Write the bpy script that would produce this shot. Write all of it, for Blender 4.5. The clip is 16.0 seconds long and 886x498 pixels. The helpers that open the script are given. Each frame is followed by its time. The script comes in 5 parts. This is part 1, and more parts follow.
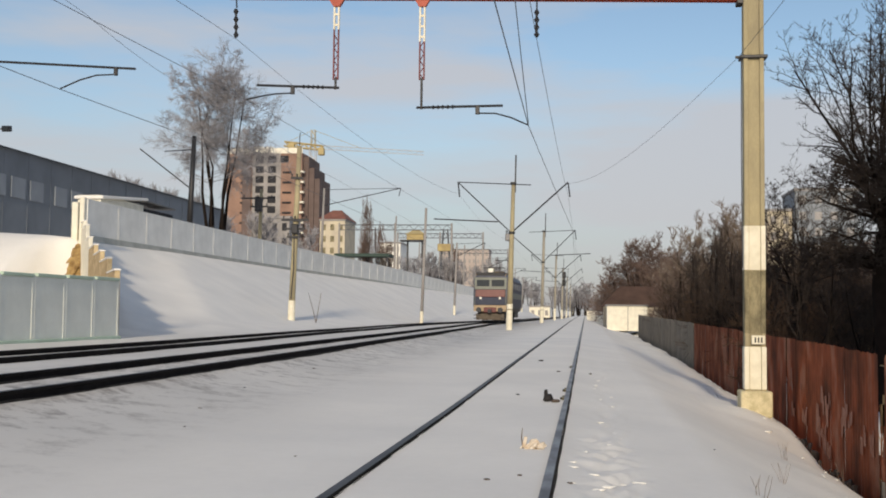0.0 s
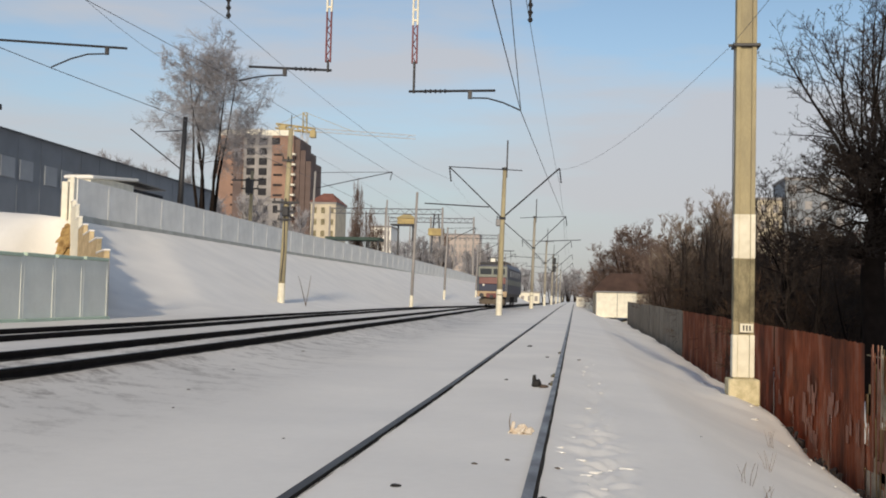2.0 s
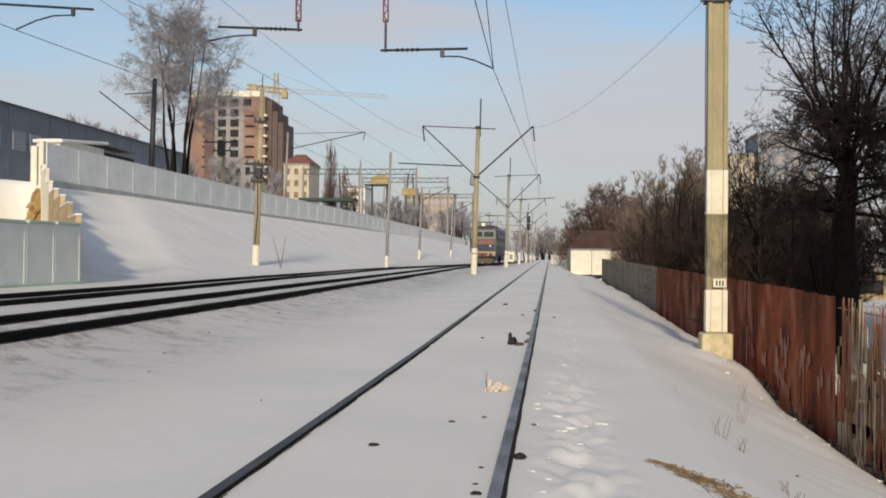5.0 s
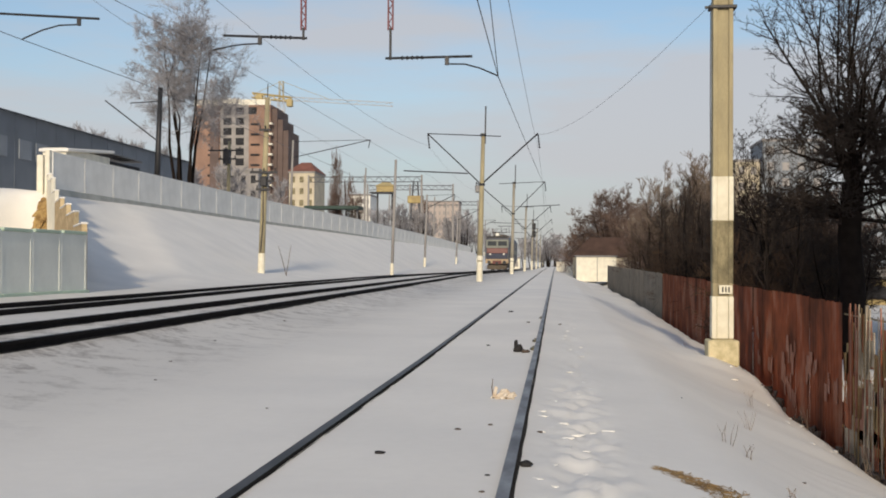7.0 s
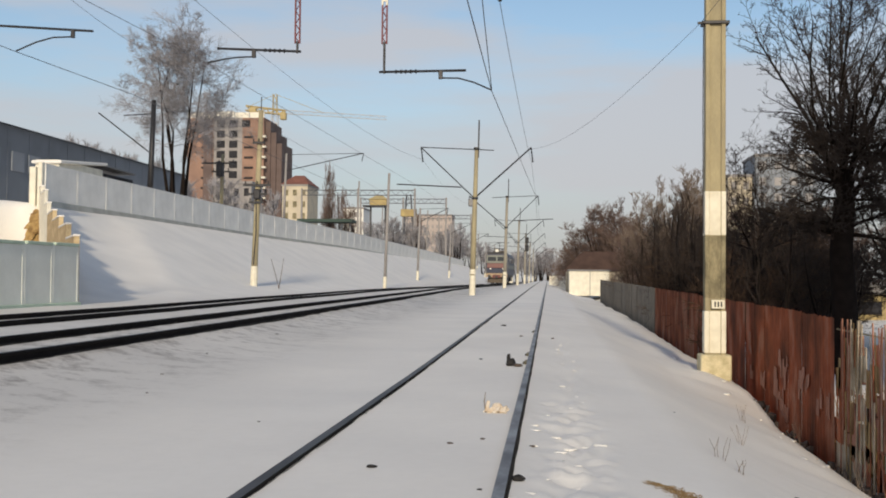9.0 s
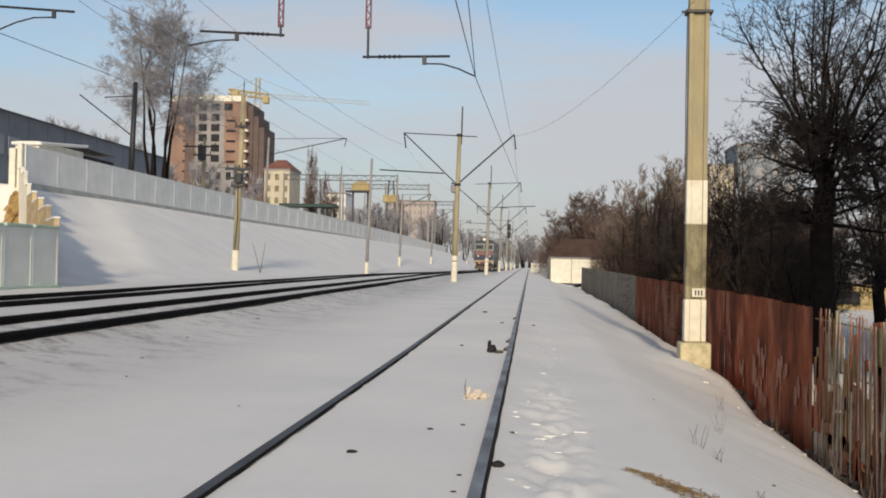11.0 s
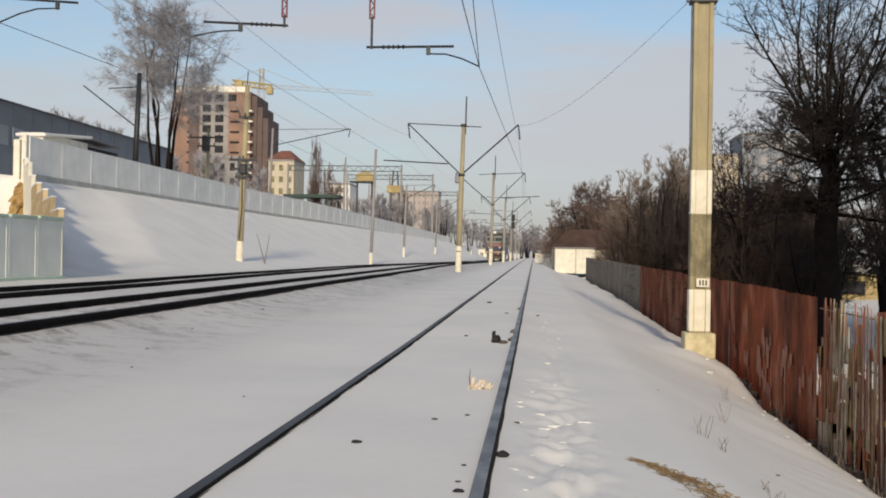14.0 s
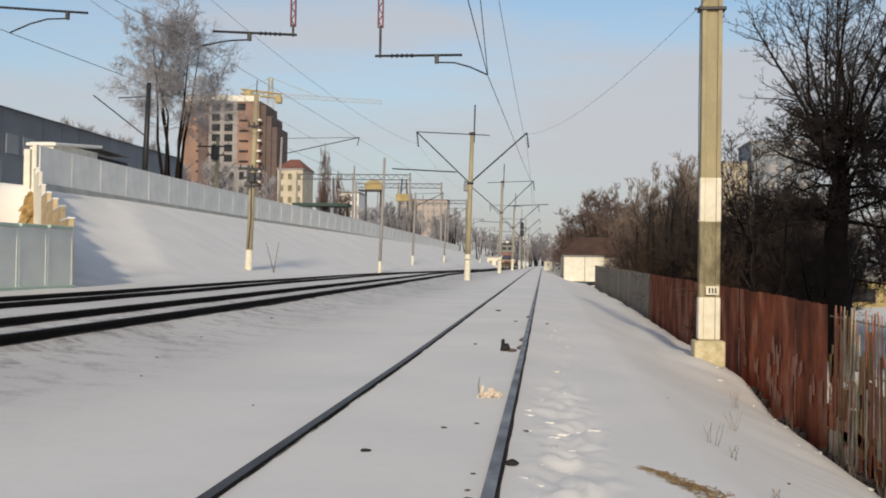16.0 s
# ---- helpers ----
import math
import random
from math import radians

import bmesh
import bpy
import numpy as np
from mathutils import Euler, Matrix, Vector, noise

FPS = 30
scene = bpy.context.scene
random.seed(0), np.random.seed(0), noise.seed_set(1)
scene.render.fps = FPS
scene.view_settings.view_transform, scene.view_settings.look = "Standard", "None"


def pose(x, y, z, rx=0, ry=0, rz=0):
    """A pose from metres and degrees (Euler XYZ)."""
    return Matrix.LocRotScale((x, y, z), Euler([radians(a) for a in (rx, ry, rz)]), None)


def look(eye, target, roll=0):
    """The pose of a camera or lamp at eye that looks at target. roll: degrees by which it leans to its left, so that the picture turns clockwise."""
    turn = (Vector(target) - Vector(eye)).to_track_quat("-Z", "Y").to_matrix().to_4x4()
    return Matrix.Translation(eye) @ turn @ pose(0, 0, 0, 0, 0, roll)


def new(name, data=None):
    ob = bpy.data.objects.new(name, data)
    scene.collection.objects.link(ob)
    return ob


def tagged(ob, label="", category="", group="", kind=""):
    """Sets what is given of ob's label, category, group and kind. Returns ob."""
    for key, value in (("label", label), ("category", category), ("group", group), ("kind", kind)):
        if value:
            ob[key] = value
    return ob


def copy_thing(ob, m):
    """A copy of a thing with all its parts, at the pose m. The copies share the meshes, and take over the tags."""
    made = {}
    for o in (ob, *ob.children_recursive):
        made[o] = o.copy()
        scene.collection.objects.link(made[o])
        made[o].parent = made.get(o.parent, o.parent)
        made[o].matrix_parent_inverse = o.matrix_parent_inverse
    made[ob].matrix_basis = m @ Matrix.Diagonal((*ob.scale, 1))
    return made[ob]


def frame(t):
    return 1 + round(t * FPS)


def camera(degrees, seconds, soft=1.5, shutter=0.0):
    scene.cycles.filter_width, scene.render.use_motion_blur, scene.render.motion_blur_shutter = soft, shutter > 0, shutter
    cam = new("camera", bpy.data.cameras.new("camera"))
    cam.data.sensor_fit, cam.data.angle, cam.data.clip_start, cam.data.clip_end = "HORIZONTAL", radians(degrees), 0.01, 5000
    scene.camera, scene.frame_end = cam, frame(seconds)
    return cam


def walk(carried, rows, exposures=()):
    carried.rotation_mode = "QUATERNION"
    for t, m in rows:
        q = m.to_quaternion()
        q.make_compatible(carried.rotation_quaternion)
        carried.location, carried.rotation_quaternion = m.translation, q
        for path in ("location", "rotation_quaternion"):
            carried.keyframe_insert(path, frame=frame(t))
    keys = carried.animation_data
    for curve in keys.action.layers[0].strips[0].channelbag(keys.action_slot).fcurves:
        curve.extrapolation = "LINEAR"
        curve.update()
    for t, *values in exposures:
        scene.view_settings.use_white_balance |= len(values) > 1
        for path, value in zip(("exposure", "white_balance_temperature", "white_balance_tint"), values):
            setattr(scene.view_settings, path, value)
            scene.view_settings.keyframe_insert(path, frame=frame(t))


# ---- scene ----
cam = camera(45.0, 16.0, soft=1.85)
EYE = Vector((0.0, 0.0, 1.28))
# seconds, way of looking, roll
PATH = [
    (0, (-0.13274, 0.98933, 0.06012), 0.669),
    (0.5, (-0.12623, 0.99028, 0.05843), 0.944),
    (1, (-0.12098, 0.99035, 0.06756), 1.002),
    (1.5, (-0.11862, 0.99113, 0.05988), 1.224),
    (2, (-0.12380, 0.99125, 0.04584), 1.381),
    (2.5, (-0.11790, 0.99265, 0.02720), 1.200),
    (3, (-0.11246, 0.99351, 0.01689), 0.595),
    (3.5, (-0.09517, 0.99544, -0.00574), 0.431),
    (4, (-0.10289, 0.99461, -0.01318), 0.562),
    (4.5, (-0.10037, 0.99494, -0.00347), 0.481),
    (4.7, (-0.09974, 0.99500, 0.00533), 0.514),
    (7, (-0.10487, 0.99437, 0.01540), 0.327),
    (7.5, (-0.10808, 0.99395, 0.01929), 0.257),
    (8, (-0.10101, 0.99461, 0.02332), 0.328),
    (8.5, (-0.10253, 0.99429, 0.02954), 0.490),
    (9, (-0.09839, 0.99475, 0.02815), 0.543),
    (11.5, (-0.07957, 0.99677, 0.01115), 1.079),
    (12, (-0.07995, 0.99677, 0.00811), 0.932),
    (12.5, (-0.08167, 0.99659, 0.01168), 1.303),
    (13, (-0.08563, 0.99628, 0.00976), 1.229),
    (13.5, (-0.09031, 0.99584, 0.01239), 1.040),
    (14, (-0.08531, 0.99633, 0.00646), 0.984),
    (14.5, (-0.09566, 0.99540, 0.00471), 1.038),
    (15, (-0.09785, 0.99511, 0.01311), 1.077),
    (15.5, (-0.09501, 0.99542, 0.01083), 0.928),
    (16, (-0.09365, 0.99551, 0.01406), 0.864),
]
walk(cam, [(t, look(EYE, EYE + 10 * Vector(d), r)) for t, d, r in PATH])

# ---- world and sun ----
SUN_EL, SUN_AZ = radians(20), radians(176.5)   # azimuth from +y, clockwise


def build_world():
    w = bpy.data.worlds.new("winter_sky")
    scene.world = w
    w.use_nodes = True
    nt = w.node_tree
    nt.nodes.clear()
    N = nt.nodes.new
    out, bg, sky = N("ShaderNodeOutputWorld"), N("ShaderNodeBackground"), N("ShaderNodeTexSky")
    sky.sky_type, sky.sun_disc = "NISHITA", False
    sky.sun_elevation, sky.sun_rotation = SUN_EL, SUN_AZ
    sky.air_density, sky.dust_density, sky.ozone_density = 1.0, 0.6, 1.2
    tc, mp = N("ShaderNodeTexCoord"), N("ShaderNodeMapping")
    mp.inputs["Scale"].default_value = (1.0, 1.0, 5.5)
    mp.inputs["Rotation"].default_value = (0.0, 0.10, 0.4)
    n1 = N("ShaderNodeTexNoise")
    n1.inputs["Scale"].default_value, n1.inputs["Detail"].default_value, n1.inputs["Roughness"].default_value = 1.6, 6.0, 0.55
    ramp = N("ShaderNodeValToRGB")
    ramp.color_ramp.elements[0].position, ramp.color_ramp.elements[1].position = 0.46, 0.62
    mix = N("ShaderNodeMixRGB")
    mix.inputs["Color2"].default_value = (4.7, 4.65, 4.85, 1)
    # thin haze low over the horizon
    sep, low, haze = N("ShaderNodeSeparateXYZ"), N("ShaderNodeMapRange"), N("ShaderNodeMixRGB")
    low.inputs["From Min"].default_value, low.inputs["From Max"].default_value = -0.02, 0.26
    low.inputs["To Min"].default_value, low.inputs["To Max"].default_value = 0.85, 0.0
    low.interpolation_type = "SMOOTHSTEP"
    haze.inputs["Color2"].default_value = (3.2, 3.27, 3.65, 1)
    nt.links.new(tc.outputs["Generated"], sep.inputs["Vector"])
    nt.links.new(sep.outputs["Z"], low.inputs["Value"])
    nt.links.new(low.outputs["Result"], haze.inputs["Fac"])
    mul = N("ShaderNodeMath")
    mul.operation = "MULTIPLY"
    mul.inputs[1].default_value = 0.8
    nt.links.new(tc.outputs["Generated"], mp.inputs["Vector"])
    nt.links.new(mp.outputs["Vector"], n1.inputs["Vector"])
    nt.links.new(n1.outputs["Fac"], ramp.inputs["Fac"])
    nt.links.new(ramp.outputs["Color"], mul.inputs[0])
    nt.links.new(mul.outputs["Value"], mix.inputs["Fac"])
    nt.links.new(sky.outputs["Color"], haze.inputs["Color1"])
    nt.links.new(haze.outputs["Color"], mix.inputs["Color1"])
    nt.links.new(mix.outputs["Color"], bg.inputs["Color"])
    bg.inputs["Strength"].default_value = 0.118
    nt.links.new(bg.outputs["Background"], out.inputs["Surface"])


build_world()
sun = new("sun", bpy.data.lights.new("sun", "SUN"))
sun.data.energy, sun.data.angle, sun.data.color = 2.9, radians(3.0), (1.0, 0.85, 0.635)
sun_from = Vector((math.sin(SUN_AZ) * math.cos(SUN_EL), math.cos(SUN_AZ) * math.cos(SUN_EL), math.sin(SUN_EL)))
sun.matrix_world = look(sun_from * 50, (0, 0, 0))
scene.view_settings.exposure = 0.0


# ---- materials ----
def material(name, colour, rough=0.7, metal=0.0, vary=0.25, scale=3.0, fine=40.0, bump=0.15, colour2=None, spec=0.4, island=0.0, stretch=(1, 1, 1), dist=0.02, colour3=None):
    """Two scales of noise over a base colour, with a fine relief."""
    m = bpy.data.materials.new(name)
    m.use_nodes = True
    nt = m.node_tree
    N, L = nt.nodes.new, nt.links.new
    b = nt.nodes["Principled BSDF"]
    b.inputs["Roughness"].default_value, b.inputs["Metallic"].default_value = rough, metal
    b.inputs["Specular IOR Level"].default_value = spec
    tc, mp = N("ShaderNodeTexCoord"), N("ShaderNodeMapping")
    mp.inputs["Scale"].default_value = stretch
    L(tc.outputs["Object"], mp.inputs["Vector"])
    big, small = N("ShaderNodeTexNoise"), N("ShaderNodeTexNoise")
    big.inputs["Scale"].default_value, big.inputs["Detail"].default_value = scale, 4
    small.inputs["Scale"].default_value, small.inputs["Detail"].default_value = fine, 3
    L(mp.outputs["Vector"], big.inputs["Vector"])
    L(mp.outputs["Vector"], small.inputs["Vector"])
    c2 = colour2 or tuple(c * (1 - vary) for c in colour)
    ramp = N("ShaderNodeValToRGB")
    ramp.color_ramp.elements[0].position, ramp.color_ramp.elements[1].position = 0.35, 0.65
    ramp.color_ramp.elements[0].color, ramp.color_ramp.elements[1].color = (*c2, 1), (*colour, 1)
    if colour3:
        ramp.color_ramp.elements[1].position = 0.52
        el = ramp.color_ramp.elements.new(0.62)
        el.color = (*colour3, 1)
    L(big.outputs["Fac"], ramp.inputs["Fac"])
    hsv = N("ShaderNodeHueSaturation")
    L(ramp.outputs["Color"], hsv.inputs["Color"])
    mr = N("ShaderNodeMapRange")
    mr.inputs["To Min"].default_value, mr.inputs["To Max"].default_value = 1 - vary * 0.7, 1 + vary * 0.7
    L(small.outputs["Fac"], mr.inputs["Value"])
    if island:
        geo, oi, add, m2, mlt = N("ShaderNodeNewGeometry"), N("ShaderNodeObjectInfo"), N("ShaderNodeMath"), N("ShaderNodeMapRange"), N("ShaderNodeMath")
        add.operation, mlt.operation = "ADD", "MULTIPLY"
        L(geo.outputs["Random Per Island"], add.inputs[0])
        L(oi.outputs["Random"], add.inputs[1])
        m2.inputs["From Max"].default_value = 2.0
        m2.inputs["To Min"].default_value, m2.inputs["To Max"].default_value = 1 - island, 1 + island
        L(add.outputs["Value"], m2.inputs["Value"])
        L(m2.outputs["Result"], mlt.inputs[0])
        L(mr.outputs["Result"], mlt.inputs[1])
        L(mlt.outputs["Value"], hsv.inputs["Value"])
    else:
        L(mr.outputs["Result"], hsv.inputs["Value"])
    L(hsv.outputs["Color"], b.inputs["Base Color"])
    if bump:
        bp = N("ShaderNodeBump")
        bp.inputs["Strength"].default_value, bp.inputs["Distance"].default_value = bump, dist
        L(small.outputs["Fac"], bp.inputs["Height"])
        L(bp.outputs["Normal"], b.inputs["Normal"])
    return m


def snow_material():
    """Old snow: broad soft mottling, fine grain, soot and grit strewn beside the main line, and greyer snow towards it.
    """
    m = material("snow", (0.86, 0.835, 0.795), 0.7, 0, 0.045, 0.38, 9.0, 0.08, (0.785, 0.765, 0.735), dist=0.03)
    nt = m.node_tree
    N, L = nt.nodes.new, nt.links.new
    b = nt.nodes["Principled BSDF"]
    src = b.inputs["Base Color"].links[0].from_socket
    tc, sep, a, d, gate, grit, mul, mix = (N("ShaderNodeTexCoord"), N("ShaderNodeSeparateXYZ"), N("ShaderNodeMath"), N("ShaderNodeMath"), N("ShaderNodeMapRange"), N("ShaderNodeTexNoise"), N("ShaderNodeMath"), N("ShaderNodeMixRGB"))
    L(tc.outputs["Object"], sep.inputs["Vector"])
    a.operation, a.inputs[1].default_value = "ADD", 6.9
    L(sep.outputs["X"], a.inputs[0])
    d.operation = "ABSOLUTE"
    L(a.outputs["Value"], d.inputs[0])
    gate.inputs["From Min"].default_value, gate.inputs["From Max"].default_value = 0.8, 3.1
    gate.inputs["To Min"].default_value, gate.inputs["To Max"].default_value = 1.0, 0.0
    L(d.outputs["Value"], gate.inputs["Value"])
    grit.inputs["Scale"].default_value, grit.inputs["Detail"].default_value, grit.inputs["Roughness"].default_value = 2.2, 8, 0.75
    L(tc.outputs["Object"], grit.inputs["Vector"])
    r = N("ShaderNodeValToRGB")
    r.color_ramp.elements[0].position, r.color_ramp.elements[1].position = 0.49, 0.66
    L(grit.outputs["Fac"], r.inputs["Fac"])
    mul.operation = "MULTIPLY"
    L(gate.outputs["Result"], mul.inputs[0])
    L(r.outputs["Color"], mul.inputs[1])
    mix.inputs["Color2"].default_value = (0.22, 0.20, 0.19, 1)
    L(mul.outputs["Value"], mix.inputs["Fac"])
    # the snow turns greyer towards the main line, in soft patches
    greying, soft, amount, tint = N("ShaderNodeMapRange"), N("ShaderNodeTexNoise"), N("ShaderNodeMath"), N("ShaderNodeMixRGB")
    greying.inputs["From Min"].default_value, greying.inputs["From Max"].default_value = -2.2, -5.4
    greying.interpolation_type = "SMOOTHSTEP"
    soft.inputs["Scale"].default_value, soft.inputs["Detail"].default_value = 0.25, 3
    amount.operation = "MULTIPLY"
    L(sep.outputs["X"], greying.inputs["Value"])
    L(tc.outputs["Object"], soft.inputs["Vector"])
    L(greying.outputs["Result"], amount.inputs[0])
    L(soft.outputs["Fac"], amount.inputs[1])
    near_line = N("ShaderNodeMapRange")
    near_line.inputs["From Min"].default_value, near_line.inputs["From Max"].default_value = 6.5, 9.5
    near_line.inputs["To Min"].default_value, near_line.inputs["To Max"].default_value = 0.75, 0.0
    L(d.outputs["Value"], near_line.inputs["Value"])
    share = N("ShaderNodeMath")
    share.operation = "MULTIPLY"
    L(amount.outputs["Value"], share.inputs[0])
    L(near_line.outputs["Result"], share.inputs[1])
    tint.inputs["Color2"].default_value = (0.42, 0.405, 0.39, 1)
    L(share.outputs["Value"], tint.inputs["Fac"])
    L(src, tint.inputs["Color1"])
    L(tint.outputs["Color"], mix.inputs["Color1"])
    L(mix.outputs["Color"], b.inputs["Base Color"])
    return m


SNOW = snow_material()
STEEL_SIDE = material("rail_side", (0.012, 0.010, 0.010), 0.85, 0, 0.4, 4, 60, spec=0.15)
STEEL_TOP = material("rail_top", (0.075, 0.076, 0.08), 0.5, 0.5, 0.35, 2, 30, 0.05, (0.03, 0.03, 0.03), stretch=(1, 0.4, 1))
# paler rail top, for the right-hand rail of the siding only
PALE_TOP = material("pale_rail_top", (0.30, 0.315, 0.34), 0.5, 0.4, 0.4, 3, 30, 0.05, (0.10, 0.10, 0.11), stretch=(1, 0.5, 1))
BALLAST_AND_GAP = material("ballast", (0.022, 0.020, 0.019), 0.95, 0, 0.5, 6, 30, 0.8, dist=0.05)
CONCRETE_POLE = material("ochre_concrete", (0.42, 0.36, 0.22), 0.85, 0, 0.25, 2.5, 50, 0.2, (0.30, 0.26, 0.17), stretch=(1, 1, 0.3))
POLE_GREY = material("weathered_concrete", (0.36, 0.325, 0.26), 0.85, 0, 0.25, 2.5, 50, 0.2, (0.27, 0.25, 0.21), stretch=(1, 1, 0.3))
WHITE_PAINT = material("white_paint", (0.80, 0.755, 0.62), 0.6, 0, 0.14, 4, 60, 0.1, (0.68, 0.63, 0.50))
DARK_METAL = material("dark_metal", (0.05, 0.05, 0.055), 0.5, 0.5, 0.3, 5, 50)
GREY_METAL = material("grey_metal", (0.20, 0.20, 0.21), 0.5, 0.4, 0.3, 5, 50)
WIRE = material("wire", (0.11, 0.11, 0.12), 0.5, 0.5, 0.2, 5, 50, 0)
MAROON = material("maroon_paint", (0.16, 0.028, 0.035), 0.5, 0, 0.25, 2, 40, 0.1)
RED_PAINT = material("red_paint", (0.42, 0.07, 0.035), 0.5, 0, 0.25, 2, 40, 0.1)
RUST_FENCE = material("rusty_fence", (0.42, 0.125, 0.052), 0.8, 0, 0.5, 1.1, 9, 0.25, (0.17, 0.058, 0.028), island=0.05, stretch=(1, 1, 0.55), colour3=(0.50, 0.25, 0.16))
GREY_FENCE = material("grey_boards", (0.23, 0.195, 0.15), 0.9, 0, 0.3, 2, 40, 0.2, island=0.2)
PANEL_GREY = material("panel_concrete", (0.86, 0.84, 0.79), 0.85, 0, 0.12, 1.0, 30, 0.15, island=0.06)
PLINTH_GREEN = material("green_plinth", (0.52, 0.64, 0.52), 0.85, 0, 0.2, 1.0, 30, 0.15)
PANEL_GREEN = material("green_concrete", (0.84, 0.85, 0.78), 0.85, 0, 0.12, 1.0, 30, 0.15, island=0.05)
CREAM = material("cream_plaster", (0.82, 0.78, 0.66), 0.8, 0, 0.15, 2, 40, 0.1)
BARK = material("bark", (0.020, 0.015, 0.013), 0.95, 0, 0.4, 3, 30, 0.3, spec=0.1)
TWIG = material("twig", (0.050, 0.035, 0.027), 0.95, 0, 0.4, 0.6, 10, 0, island=0.3)
FROST_HAZE_TWIG = material("frosty_hazy_twig", (0.34, 0.33, 0.35), 0.95, 0, 0.3, 0.5, 10, 0, (0.17, 0.165, 0.175), island=0.3)
WAREHOUSE = material("warehouse_sheet", (0.20, 0.22, 0.25), 0.6, 0.2, 0.15, 0.5, 20, 0.1)
BRICK = material("orange_brick", (0.33, 0.205, 0.15), 0.9, 0, 0.3, 0.2, 4, 0.1, (0.22, 0.14, 0.11))
GREY_CONCRETE = material("grey_concrete", (0.33, 0.31, 0.30), 0.9, 0, 0.2, 0.5, 10, 0.1)
SOIL = material("soil", (0.42, 0.29, 0.12), 0.95, 0, 0.5, 2.5, 12, 0.6, (0.17, 0.095, 0.035), dist=0.06)
SAND = material("sand", (0.60, 0.47, 0.28), 0.95, 0, 0.4, 2.5, 12, 0.6, (0.34, 0.24, 0.13), dist=0.06)
STAINED = material("stained_concrete", (0.30, 0.26, 0.16), 0.9, 0, 0.4, 5.0, 40, 0.2, (0.11, 0.095, 0.06), stretch=(1, 1, 0.4))
# brick made darker: shade of the tower wing put into its colour
DARKENED_BRICK = material("darkened_brick", (0.15, 0.11, 0.10), 0.9, 0, 0.25, 0.25, 6, 0.1)
STRAW = material("straw", (0.33, 0.225, 0.105), 0.9, 0, 0.4, 3, 30, 0.4, (0.20, 0.125, 0.055))
CRANE_YELLOW = material("crane_yellow", (0.50, 0.40, 0.20), 0.7, 0, 0.2, 0.5, 5, 0)
PALE_STEEL = material("pale_steel", (0.55, 0.53, 0.52), 0.8, 0, 0.1, 0.5, 5, 0)
YELLOW_WALL = material("yellow_wall", (0.48, 0.38, 0.17), 0.85, 0, 0.3, 0.8, 10, 0.1, (0.34, 0.26, 0.13))
DUSTY_ROSE = material("dusty_rose_plaster", (0.47, 0.40, 0.36), 0.9, 0, 0.15, 0.3, 6, 0.1)
GREEN_ROOF = material("green_roof", (0.03, 0.06, 0.05), 0.6, 0, 0.2, 1, 10, 0.1)
GLASS_DARK = material("dark_glass", (0.02, 0.025, 0.03), 0.08, 0, 0.1, 2, 30, 0)
CLUMP_TWIG = material("clump_twig", (0.17, 0.118, 0.098), 0.95, 0, 0.35, 0.3, 10, 0, (0.10, 0.068, 0.056), island=0.35)
PEELED = material("peeled_paint", (0.37, 0.18, 0.125), 0.85, 0, 0.5, 4, 30, 0.3, (0.30, 0.13, 0.08))
DARK_TWIG = material("dark_twig", (0.046, 0.034, 0.028), 0.95, 0, 0.4, 0.6, 10, 0, island=0.3)
BROWN_TWIG = material("brown_twig", (0.085, 0.052, 0.031), 0.95, 0, 0.45, 0.6, 10, 0, (0.055, 0.033, 0.021), island=0.5)
PALE_WOOD = material("pale_weathered_wood", (0.48, 0.41, 0.31), 0.9, 0, 0.4, 3, 30, 0.2, (0.28, 0.22, 0.15), island=0.3)
BLOCK_OCHRE = material("mossy_concrete", (0.66, 0.58, 0.38), 0.9, 0, 0.3, 5, 40, 0.25, (0.46, 0.40, 0.24))
DRY_GRASS = material("dry_grass", (0.34, 0.24, 0.11), 0.9, 0, 0.4, 2, 20, 0, (0.20, 0.12, 0.05), island=0.4)
BASE_STRIP = material("fence_base_strip", (0.50, 0.50, 0.46), 0.9, 0, 0.3, 0.7, 20, 0.1, (0.36, 0.36, 0.33))
HOUSE_CREAM = material("faded_plaster", (0.58, 0.51, 0.38), 0.9, 0, 0.2, 0.5, 8, 0.1, (0.48, 0.42, 0.33))
STRIP_LIGHT = material("translucent_sheet", (0.27, 0.295, 0.33), 0.5, 0, 0.15, 0.8, 20, 0.05)
ROOF_BROWN = material("brown_roof", (0.085, 0.05, 0.038), 0.85, 0, 0.35, 0.8, 8, 0.1)
ROOF_RED = material("red_roof", (0.26, 0.11, 0.08), 0.8, 0, 0.3, 0.6, 8, 0.1)
DARK_HOLE = material("dark_opening", (0.03, 0.03, 0.035), 0.9, 0, 0.3, 1, 10, 0)


# ---- mesh helpers ----
def mesh_ob(name, bm, mat, parent=None, label="", smooth=False):
    me = bpy.data.meshes.new(name)
    bm.to_mesh(me)
    bm.free()
    for m in (mat if isinstance(mat, (list, tuple)) else [mat]):
        me.materials.append(m)
    if smooth:
        for p in me.polygons:
            p.use_smooth = True
    ob = new(name, me)
    if parent:
        ob.parent = parent
    if label:
        ob["label"] = label
    return ob


def part(name, bm, mat, parent, label="", smooth=False):
    return mesh_ob(name, bm, mat, parent, label, smooth)


def thing(name, m, label, category, group="", kind=""):
    e = new(name)
    e.matrix_world = m
    return tagged(e, label, category, group, kind)


